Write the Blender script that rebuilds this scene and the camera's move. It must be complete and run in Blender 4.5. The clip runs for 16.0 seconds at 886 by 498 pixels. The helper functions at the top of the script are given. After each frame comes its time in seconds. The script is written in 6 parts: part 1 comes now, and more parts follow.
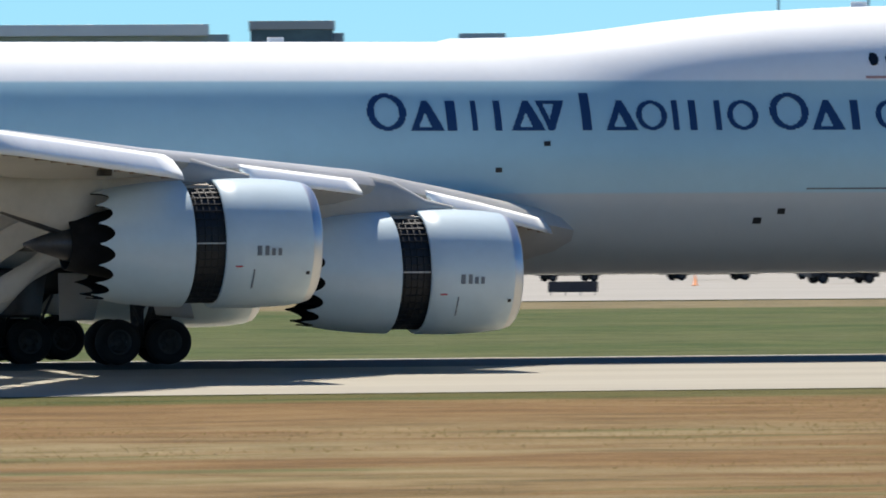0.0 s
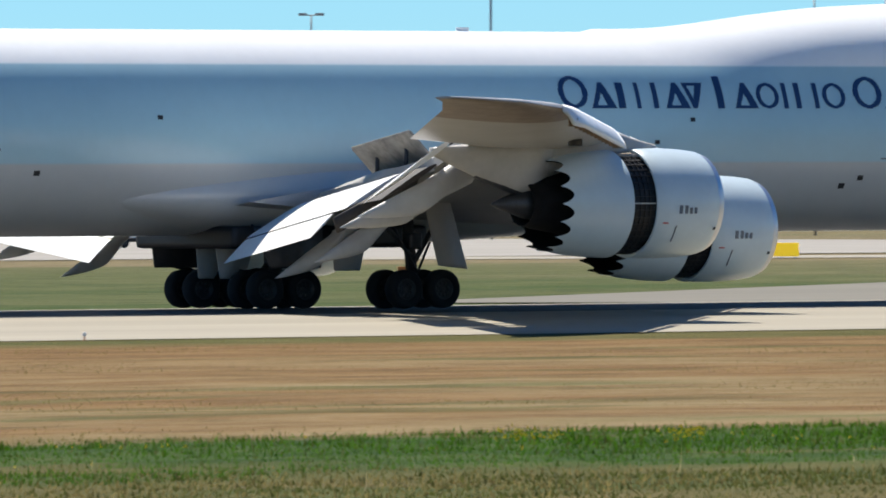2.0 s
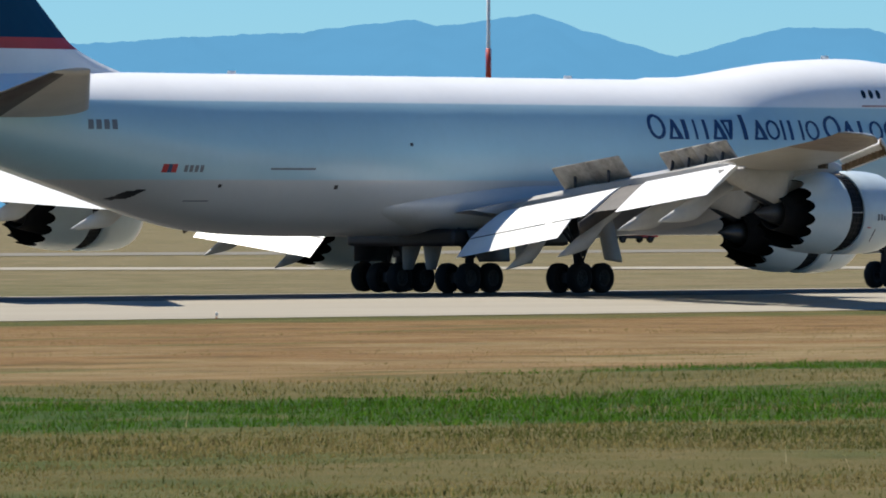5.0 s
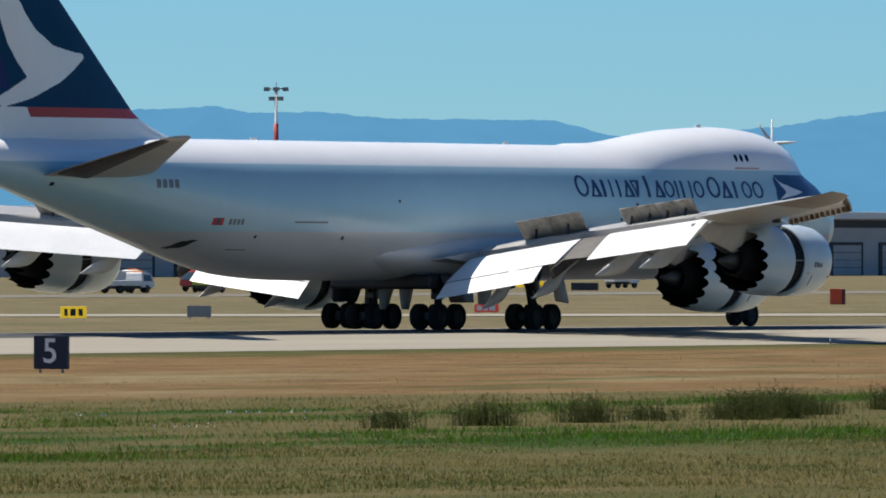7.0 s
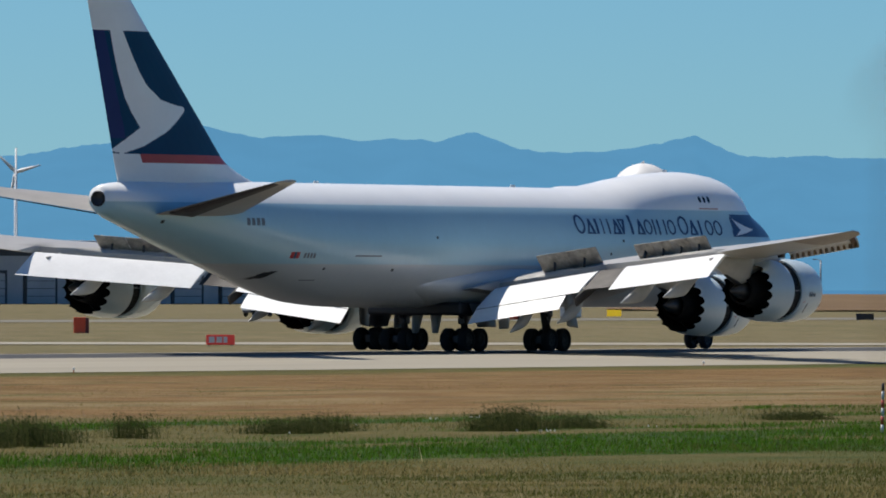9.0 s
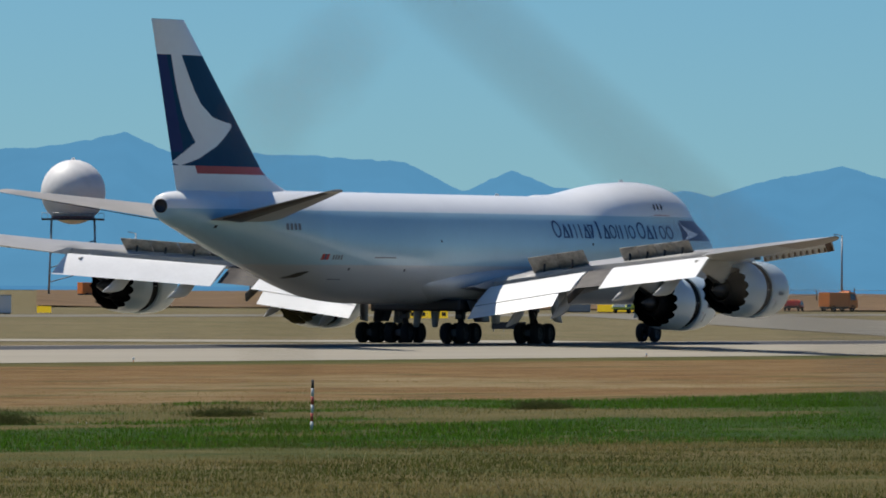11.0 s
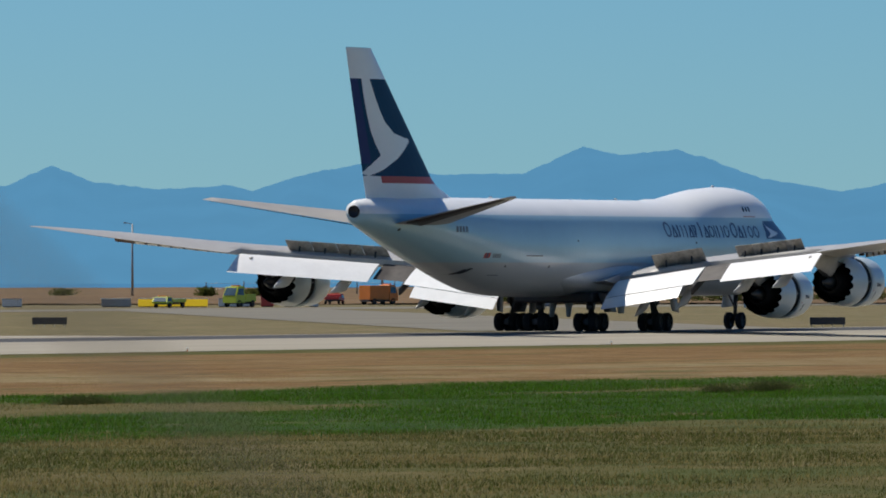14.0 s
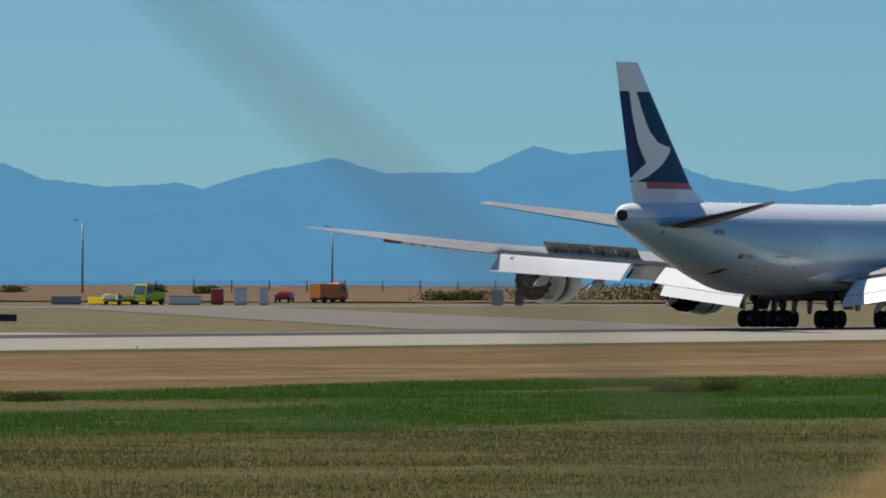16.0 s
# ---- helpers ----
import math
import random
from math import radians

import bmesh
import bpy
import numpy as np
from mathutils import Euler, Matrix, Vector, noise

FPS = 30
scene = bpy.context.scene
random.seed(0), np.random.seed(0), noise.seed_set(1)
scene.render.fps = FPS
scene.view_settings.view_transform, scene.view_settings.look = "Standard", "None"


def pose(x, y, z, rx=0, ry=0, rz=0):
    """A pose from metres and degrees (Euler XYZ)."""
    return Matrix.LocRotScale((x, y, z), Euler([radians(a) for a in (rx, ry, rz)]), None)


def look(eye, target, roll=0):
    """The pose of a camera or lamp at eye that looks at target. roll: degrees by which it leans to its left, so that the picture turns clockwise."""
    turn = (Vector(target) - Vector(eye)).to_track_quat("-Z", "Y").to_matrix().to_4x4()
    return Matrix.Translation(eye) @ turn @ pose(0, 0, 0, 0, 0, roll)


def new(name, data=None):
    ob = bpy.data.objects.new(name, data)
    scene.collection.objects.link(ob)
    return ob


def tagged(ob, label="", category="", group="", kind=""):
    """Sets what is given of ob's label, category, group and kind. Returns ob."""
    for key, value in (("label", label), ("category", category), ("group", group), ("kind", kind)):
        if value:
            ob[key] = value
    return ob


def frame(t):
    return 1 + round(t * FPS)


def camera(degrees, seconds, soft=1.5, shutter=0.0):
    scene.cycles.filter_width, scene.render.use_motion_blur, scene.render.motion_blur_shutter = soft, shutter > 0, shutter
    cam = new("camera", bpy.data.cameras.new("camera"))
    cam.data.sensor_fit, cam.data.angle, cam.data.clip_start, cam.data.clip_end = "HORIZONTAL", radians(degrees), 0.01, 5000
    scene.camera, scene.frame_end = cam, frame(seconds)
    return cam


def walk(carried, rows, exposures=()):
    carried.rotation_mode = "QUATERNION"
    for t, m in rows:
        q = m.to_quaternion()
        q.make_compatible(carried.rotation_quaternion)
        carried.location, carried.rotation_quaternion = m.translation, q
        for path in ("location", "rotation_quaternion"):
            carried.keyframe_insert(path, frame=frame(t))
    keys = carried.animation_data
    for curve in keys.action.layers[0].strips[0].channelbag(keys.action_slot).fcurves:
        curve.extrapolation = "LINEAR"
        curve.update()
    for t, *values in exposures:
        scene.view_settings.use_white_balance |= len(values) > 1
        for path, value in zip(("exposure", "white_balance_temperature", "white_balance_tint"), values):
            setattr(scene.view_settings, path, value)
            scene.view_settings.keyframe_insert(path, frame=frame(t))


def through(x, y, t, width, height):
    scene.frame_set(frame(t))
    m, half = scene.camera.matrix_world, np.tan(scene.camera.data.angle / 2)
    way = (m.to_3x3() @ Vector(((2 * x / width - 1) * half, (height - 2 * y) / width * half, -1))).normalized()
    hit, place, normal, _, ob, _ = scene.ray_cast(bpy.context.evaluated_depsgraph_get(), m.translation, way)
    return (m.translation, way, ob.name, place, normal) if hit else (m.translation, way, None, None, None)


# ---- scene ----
cam = camera(4.9297, 16.0, soft=1.8, shutter=0.06)
EYE = (0.0, 0.0, 3.858)
# seconds, heading from +y towards +x, tilt, roll (degrees)
PATH = [
    (0.0, 17.845, -0.1246, -0.331),
    (0.5, 22.463, -0.1923, -0.126),
    (1.0, 26.777, -0.2449, -0.359),
    (1.5, 30.858, -0.2847, -0.365),
    (2.0, 34.378, -0.3215, -0.265),
    (2.5, 37.478, -0.3571, -0.227),
    (3.0, 40.267, -0.3817, 0.037),
    (3.5, 42.867, -0.3831, 0.029),
    (4.0, 45.289, -0.3612, 0.020),
    (4.5, 47.538, -0.3186, 0.011),
    (5.0, 49.617, -0.2579, 0.003),
    (5.5, 51.524, -0.1814, -0.006),
    (6.0, 53.244, -0.0892, -0.000),
    (6.5, 54.754, -0.0257, 0.073),
    (7.0, 56.080, 0.0142, 0.080),
    (7.5, 57.282, 0.0284, 0.248),
    (8.0, 58.333, 0.0592, 0.206),
    (8.5, 59.359, 0.1270, 0.195),
    (9.0, 60.288, 0.1835, 0.207),
    (9.5, 61.168, 0.1934, 0.195),
    (10.0, 62.003, 0.1902, 0.379),
    (10.5, 62.765, 0.1854, 0.355),
    (11.0, 63.460, 0.1791, 0.331),
    (11.5, 64.085, 0.1724, 0.307),
    (12.0, 64.635, 0.1669, 0.283),
    (12.5, 65.106, 0.1637, 0.259),
    (13.0, 65.484, 0.1630, 0.187),
    (13.5, 65.791, 0.1583, 0.123),
    (14.0, 66.019, 0.1523, -0.065),
    (14.5, 66.161, 0.1533, 0.022),
    (15.0, 66.239, 0.1521, -0.011),
    (15.5, 66.277, 0.1528, 0.090),
    (16.0, 66.296, 0.1450, 0.170),
]
PLANE_Y = 285.39
# seconds, place of the airliner's nose along the runway
ROLLOUT = [
    (0.0, 116.91),
    (0.5, 144.90),
    (1.0, 172.37),
    (1.5, 199.56),
    (2.0, 226.18),
    (2.5, 252.33),
    (3.0, 277.66),
    (3.5, 302.61),
    (4.0, 326.97),
    (4.5, 350.76),
    (5.0, 373.99),
    (5.5, 396.64),
    (6.0, 418.20),
    (6.5, 439.39),
    (7.0, 460.08),
    (7.5, 480.53),
    (8.0, 500.03),
    (8.5, 519.32),
    (9.0, 538.13),
    (9.5, 556.72),
    (10.0, 574.61),
    (10.5, 592.05),
    (11.0, 609.05),
    (11.5, 625.60),
    (12.0, 641.74),
    (12.5, 657.48),
    (13.0, 672.30),
    (13.5, 686.90),
    (14.0, 701.73),
    (14.5, 715.97),
    (15.0, 729.89),
    (15.5, 743.54),
    (16.0, 756.86),
]
walk(cam, [(t, pose(*EYE, 90 + tilt, 0, -head) @ pose(0, 0, 0, 0, 0, roll)) for t, head, tilt, roll in PATH],
     exposures=((0, 0.57), (1.0, 0.6), (3.0, 0.53), (5.5, 0.36), (7.0, 0.22), (8.5, 0.08), (10.0, 0.0), (12.5, -0.05), (16.0, -0.08)))
# ---- end of path ----
# ---- light ----
SUN_HIGH, SUN_SIDE = 60.0, 4.0   # elevation; turn from +y towards +x
world = bpy.data.worlds.new("sky")
scene.world = world
world.use_nodes = True
wn = world.node_tree.nodes
sky = wn.new("ShaderNodeTexSky")
sky.sky_type, sky.sun_disc = "NISHITA", False
sky.sun_elevation, sky.sun_rotation = radians(SUN_HIGH), radians(SUN_SIDE)
sky.altitude, sky.air_density, sky.dust_density, sky.ozone_density = 2500.0, 1.0, 0.0, 5.0
tint = wn.new("ShaderNodeMix")
tint.data_type, tint.blend_type = "RGBA", "MULTIPLY"
tint.inputs[0].default_value = 1.0
tint.inputs[7].default_value = (0.555, 0.925, 1.175, 1)
wn["Background"].inputs["Strength"].default_value = 0.068
world.node_tree.links.new(sky.outputs[0], tint.inputs[6])
world.node_tree.links.new(tint.outputs[2], wn["Background"].inputs["Color"])
lamp = bpy.data.lights.new("sun", "SUN")
lamp.energy, lamp.angle, lamp.color = 5.0, radians(0.53), (1.0, 0.94, 0.85)
sun = new("sun", lamp)
e, a = radians(SUN_HIGH), radians(SUN_SIDE)
sun.matrix_world = look((math.sin(a) * math.cos(e) * 100, math.cos(a) * math.cos(e) * 100, math.sin(e) * 100), (0, 0, 0))
cam.data.dof.use_dof, cam.data.dof.focus_distance, cam.data.dof.aperture_fstop = True, 420.0, 25.0


# ---- materials ----
def mat(name, color, rough=0.5, metal=0.0, vary=0.15, size=2.0, bump=0.0, fine=12.0, stretch=(1, 1, 1), coat=0.0, spec=0.5, second=None):
    """A surface with a base colour, stains at two scales and a fine relief."""
    m = bpy.data.materials.new(name)
    m.use_nodes = True
    n, link = m.node_tree.nodes, m.node_tree.links.new
    b = n["Principled BSDF"]
    b.inputs["Roughness"].default_value, b.inputs["Metallic"].default_value = rough, metal
    b.inputs["Coat Weight"].default_value, b.inputs["Specular IOR Level"].default_value = coat, spec
    co = n.new("ShaderNodeTexCoord")
    mp = n.new("ShaderNodeMapping")
    mp.inputs["Scale"].default_value = stretch
    link(co.outputs["Object"], mp.inputs["Vector"])
    n1, n2 = n.new("ShaderNodeTexNoise"), n.new("ShaderNodeTexNoise")
    n1.inputs["Scale"].default_value, n1.inputs["Detail"].default_value = 1 / size, 4
    n2.inputs["Scale"].default_value, n2.inputs["Detail"].default_value = fine, 5
    link(mp.outputs[0], n1.inputs["Vector"]), link(mp.outputs[0], n2.inputs["Vector"])
    add = n.new("ShaderNodeMath")
    add.operation = "MULTIPLY_ADD"
    add.inputs[1].default_value = 0.5
    link(n2.outputs["Fac"], add.inputs[0]), link(n1.outputs["Fac"], add.inputs[2])
    ramp = n.new("ShaderNodeValToRGB")
    lo = second or [c * (1 - vary) for c in color]
    hi = [min(1, c * (1 + vary)) for c in color]
    ramp.color_ramp.elements[0].position, ramp.color_ramp.elements[1].position = 0.5, 1.0
    ramp.color_ramp.elements[0].color, ramp.color_ramp.elements[1].color = (*lo, 1), (*hi, 1)
    link(add.outputs[0], ramp.inputs[0]), link(ramp.outputs[0], b.inputs["Base Color"])
    if bump:
        bp = n.new("ShaderNodeBump")
        bp.inputs["Strength"].default_value, bp.inputs["Distance"].default_value = 0.6, bump
        link(n2.outputs["Fac"], bp.inputs["Height"]), link(bp.outputs[0], b.inputs["Normal"])
    return m


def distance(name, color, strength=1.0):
    """Far hills and sea, with kilometres of blue haze painted in as glow."""
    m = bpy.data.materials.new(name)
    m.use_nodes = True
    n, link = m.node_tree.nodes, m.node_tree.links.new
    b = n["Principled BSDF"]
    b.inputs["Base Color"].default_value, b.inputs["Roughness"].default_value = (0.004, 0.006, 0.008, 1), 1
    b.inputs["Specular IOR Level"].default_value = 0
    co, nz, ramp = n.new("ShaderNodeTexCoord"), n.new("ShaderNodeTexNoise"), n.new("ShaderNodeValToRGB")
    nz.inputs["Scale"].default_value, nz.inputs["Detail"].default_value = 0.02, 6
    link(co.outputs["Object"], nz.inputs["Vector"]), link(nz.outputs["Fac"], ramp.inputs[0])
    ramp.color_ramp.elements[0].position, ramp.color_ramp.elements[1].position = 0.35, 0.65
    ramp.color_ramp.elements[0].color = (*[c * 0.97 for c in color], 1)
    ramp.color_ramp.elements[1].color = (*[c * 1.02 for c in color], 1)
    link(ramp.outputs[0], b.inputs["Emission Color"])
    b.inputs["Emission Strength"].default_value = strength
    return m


WHITE = mat("white_aircraft_paint", (0.84, 0.85, 0.84), 0.28, vary=0.03, size=3, fine=3, coat=0.3)
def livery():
    """White above, a pale blue-grey band along the flanks, light grey below with white paint's shading in it; edges at
    set heights.
    """
    m = mat("three_tone_paint_shaded_below", (0.9, 0.91, 0.9), 0.3, vary=0.03, size=3, fine=3, coat=0.2)
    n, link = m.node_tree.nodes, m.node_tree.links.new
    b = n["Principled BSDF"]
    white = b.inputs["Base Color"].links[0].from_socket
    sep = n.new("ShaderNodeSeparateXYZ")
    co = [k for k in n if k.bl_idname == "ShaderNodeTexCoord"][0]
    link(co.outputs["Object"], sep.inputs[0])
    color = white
    # the lowest tone also carries the shading of the white belly
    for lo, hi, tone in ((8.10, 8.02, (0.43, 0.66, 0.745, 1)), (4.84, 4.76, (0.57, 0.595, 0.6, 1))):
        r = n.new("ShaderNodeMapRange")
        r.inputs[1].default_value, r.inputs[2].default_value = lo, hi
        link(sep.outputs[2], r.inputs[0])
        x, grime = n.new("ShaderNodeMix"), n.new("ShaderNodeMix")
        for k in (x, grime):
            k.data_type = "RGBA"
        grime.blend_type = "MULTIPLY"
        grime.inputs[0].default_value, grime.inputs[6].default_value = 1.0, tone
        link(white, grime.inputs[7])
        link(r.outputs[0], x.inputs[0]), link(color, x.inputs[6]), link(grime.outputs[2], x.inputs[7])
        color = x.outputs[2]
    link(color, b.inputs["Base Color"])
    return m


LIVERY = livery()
# white cowl paint with its bluish shading tinted into the colour
COWLP = mat("shade_tinted_cowl_paint", (0.56, 0.66, 0.695), 0.3, vary=0.04, size=2, fine=4, coat=0.2)
TAILP = mat("grey_tailplane_paint", (0.34, 0.32, 0.285), 0.4, vary=0.1, size=1.5, fine=4)
GREYP = mat("grey_wing_paint", (0.4, 0.39, 0.37), 0.38, vary=0.08, size=1.5, fine=4)
FLAPW = mat("pale_flap_paint", (0.86, 0.86, 0.85), 0.35, vary=0.05, size=1.2, fine=6)
BELLY = mat("grey_panel_paint", (0.46, 0.44, 0.41), 0.4, vary=0.1, size=1.0, fine=5)
DARKSHADE = mat("dark_painted_shade", (0.045, 0.038, 0.034), 0.6, vary=0.35, size=0.8, fine=4)
COVE = mat("grimy_spoiler_underside", (0.27, 0.25, 0.215), 0.6, vary=0.4, size=0.5, fine=6)
KRUG = mat("brown_primer_flap_back", (0.17, 0.11, 0.08), 0.6, vary=0.35, size=0.4, fine=8)
RIBS = mat("brown_rib_primer", (0.2, 0.14, 0.095), 0.6, vary=0.3, size=0.2)
FAIRW = mat("pale_fairing_paint", (0.52, 0.515, 0.5), 0.38, vary=0.08, size=1.0, fine=5)
TIPB = mat("ground_reflection_brown_tip", (0.23, 0.18, 0.14), 0.45, vary=0.25, size=0.5, fine=5)
METAL = mat("bare_aluminium", (0.62, 0.63, 0.65), 0.42, 1.0, vary=0.05)
SOOT = mat("dark_nozzle_metal", (0.01, 0.0095, 0.01), 0.8, 0.0, vary=0.3, size=0.4, spec=0.15)
PLUG = mat("heat_tinted_plug", (0.075, 0.075, 0.08), 0.4, 0.7, vary=0.2, size=0.4)
BLACK = mat("black_cascade_grid", (0.011, 0.011, 0.012), 0.6, vary=0.3, size=0.2)
BROWN = mat("tan_cascade_edge", (0.3, 0.24, 0.17), 0.6, vary=0.4, size=0.1)
TYRE = mat("black_tyre_rubber", (0.007, 0.007, 0.0078), 0.85, vary=0.3, size=0.3, bump=0.004)
RIM = mat("grey_wheel_rim", (0.04, 0.04, 0.042), 0.5, 0.3, vary=0.2, size=0.2)
STRUT = mat("grey_gear_steel", (0.055, 0.055, 0.06), 0.4, 0.4, vary=0.2, size=0.4)
NAVY = mat("navy_lettering_paint", (0.012, 0.045, 0.13), 0.35, vary=0.1)
GREEN = mat("dark_teal_fin_paint", (0.0, 0.05, 0.115), 0.5, vary=0.08, size=3, fine=2, spec=0.1)
BLUE = mat("deep_blue_rudder_paint", (0.006, 0.025, 0.13), 0.5, vary=0.08, size=3, fine=2, spec=0.2)
RED = mat("red_paint", (0.42, 0.02, 0.03), 0.4, vary=0.1)
DARK = mat("black_opening", (0.012, 0.012, 0.014), 0.5, vary=0.2)
GLASSY = mat("dark_cockpit_glass", (0.01, 0.012, 0.016), 0.08, vary=0.1)
LINE = mat("grey_panel_line", (0.16, 0.18, 0.2), 0.6, vary=0.1)


# ---- mesh helpers ----
def part(name, bm, material, parent=None, label="", smooth=True):
    """Links a bmesh as one mesh object, under a thing or a part."""
    me = bpy.data.meshes.new(name)
    bmesh.ops.recalc_face_normals(bm, faces=bm.faces)
    for f in bm.faces:
        f.smooth = smooth
    bm.to_mesh(me)
    bm.free()
    for m in material if isinstance(material, (list, tuple)) else [material]:
        me.materials.append(m)
    ob = new(name, me)
    if parent:
        ob.parent = parent
    if label:
        tagged(ob, label)
    return ob


def sharp(ob, angle=40):
    """Smooth faces with creases kept at sharp edges."""
    me = ob.data
    bm = bmesh.new()
    bm.from_mesh(me)
    for e in bm.edges:
        if len(e.link_faces) == 2 and e.calc_face_angle(0) > radians(angle):
            e.smooth = False
    bm.to_mesh(me)
    bm.free()
    return ob


def loft(rings, closed=True, caps=True, bm=None, mats=None):
    """A skin over rings of points with equal counts."""
    bm = bm or bmesh.new()
    vs = [[bm.verts.new(p) for p in r] for r in rings]
    k = len(vs[0])
    for i in range(len(vs) - 1):
        for j in range(k if closed else k - 1):
            q = (vs[i][j], vs[i][(j + 1) % k], vs[i + 1][(j + 1) % k], vs[i + 1][j])
            f = bm.faces.new(q)
            if mats:
                f.material_index = mats(f.calc_center_median())
    if caps and closed:
        bm.faces.new(vs[0]), bm.faces.new(vs[-1])
    return bm


def box(bm, x0, x1, y0, y1, z0, z1, bevel=0.0, m=None):
    c = bmesh.ops.create_cube(bm, size=1)["verts"]
    bmesh.ops.transform(bm, matrix=Matrix.Translation(((x0 + x1) / 2, (y0 + y1) / 2, (z0 + z1) / 2)) @ Matrix.Diagonal((x1 - x0, y1 - y0, z1 - z0, 1)), verts=c)
    if bevel:
        es = list({e for v in c for e in v.link_edges})
        got = bmesh.ops.bevel(bm, geom=es, offset=bevel, segments=2, affect="EDGES", profile=0.7)
        c = list({v for f in got["faces"] for v in f.verts} | {v for v in c if v.is_valid})
    if m:
        bmesh.ops.transform(bm, matrix=m, verts=c)
    return bm


def rod(bm, p, q, r0, r1=None, n=10):
    """A tapered round bar from p to q."""
    p, q = Vector(p), Vector(q)
    r1 = r0 if r1 is None else r1
    turn = (q - p).to_track_quat("Z", "Y").to_matrix().to_4x4()
    m = Matrix.Translation((p + q) / 2) @ turn
    bmesh.ops.create_cone(bm, cap_ends=True, segments=n, radius1=r0, radius2=r1, depth=(q - p).length, matrix=m)
    return bm


def spin(bm, profile, n=48, axis="x", at=(0, 0, 0)):
    """A body of revolution from (along, radius) pairs round the x, y or z axis through at."""
    rings = []
    for s, r in profile:
        ring = []
        for j in range(n):
            c, d = r * math.cos(2 * math.pi * j / n), r * math.sin(2 * math.pi * j / n)
            ring.append({"x": (at[0] + s, at[1] + c, at[2] + d), "y": (at[0] + c, at[1] + s, at[2] + d), "z": (at[0] + c, at[1] + d, at[2] + s)}[axis])
        rings.append(ring)
    return loft(rings, bm=bm, caps=False)


def inside(poly, x, y):
    c = False
    for i in range(len(poly)):
        (x1, y1), (x2, y2) = poly[i], poly[i - 1]
        if (y1 > y) != (y2 > y) and x < (x2 - x1) * (y - y1) / (y2 - y1) + x1:
            c = not c
    return c


def empty(name, m, label, category, group="", kind=""):
    ob = new(name)
    ob.matrix_world = m
    return tagged(ob, label, category, group, kind)


# ---- ground, runway, taxiways ----
CROWN, HALF = 0.0125, 33.0
EDGE_Z = -CROWN * HALF


def smoothstep(a, b, x):
    s = min(1, max(0, (x - a) / (b - a)))
    return s * s * (3 - 2 * s)


def runway_z(y):
    d = abs(y - PLANE_Y)
    return -CROWN * d if d < HALF else EDGE_Z - 0.05


def green_low(x):
    return float(np.interp(x, [60, 120, 200, 240, 290, 360, 420], [130, 126, 124, 121, 110, 109, 107]))


def green_high(x):
    return float(np.interp(x, [60, 90, 130, 180, 225, 262, 290, 360, 420], [146, 149, 157, 162, 174, 172, 164, 166, 165]))


def greenness(x, y):
    """Long patches of fresher and drier turf; the strip is thickest at its near side."""
    g = noise.noise((x * 0.025, y * 0.13, 51)) + 0.6 * noise.noise((x * 0.08, y * 0.32, 57)) + 0.3 * noise.noise((x * 0.4, y * 0.8, 61))
    return g + (0.35 if x < 165 else 0.75 * smoothstep(152, 126, y) - 0.32 + 0.45 * smoothstep(285, 330, x) - 0.14 * smoothstep(165, 180, x) * smoothstep(250, 230, x))


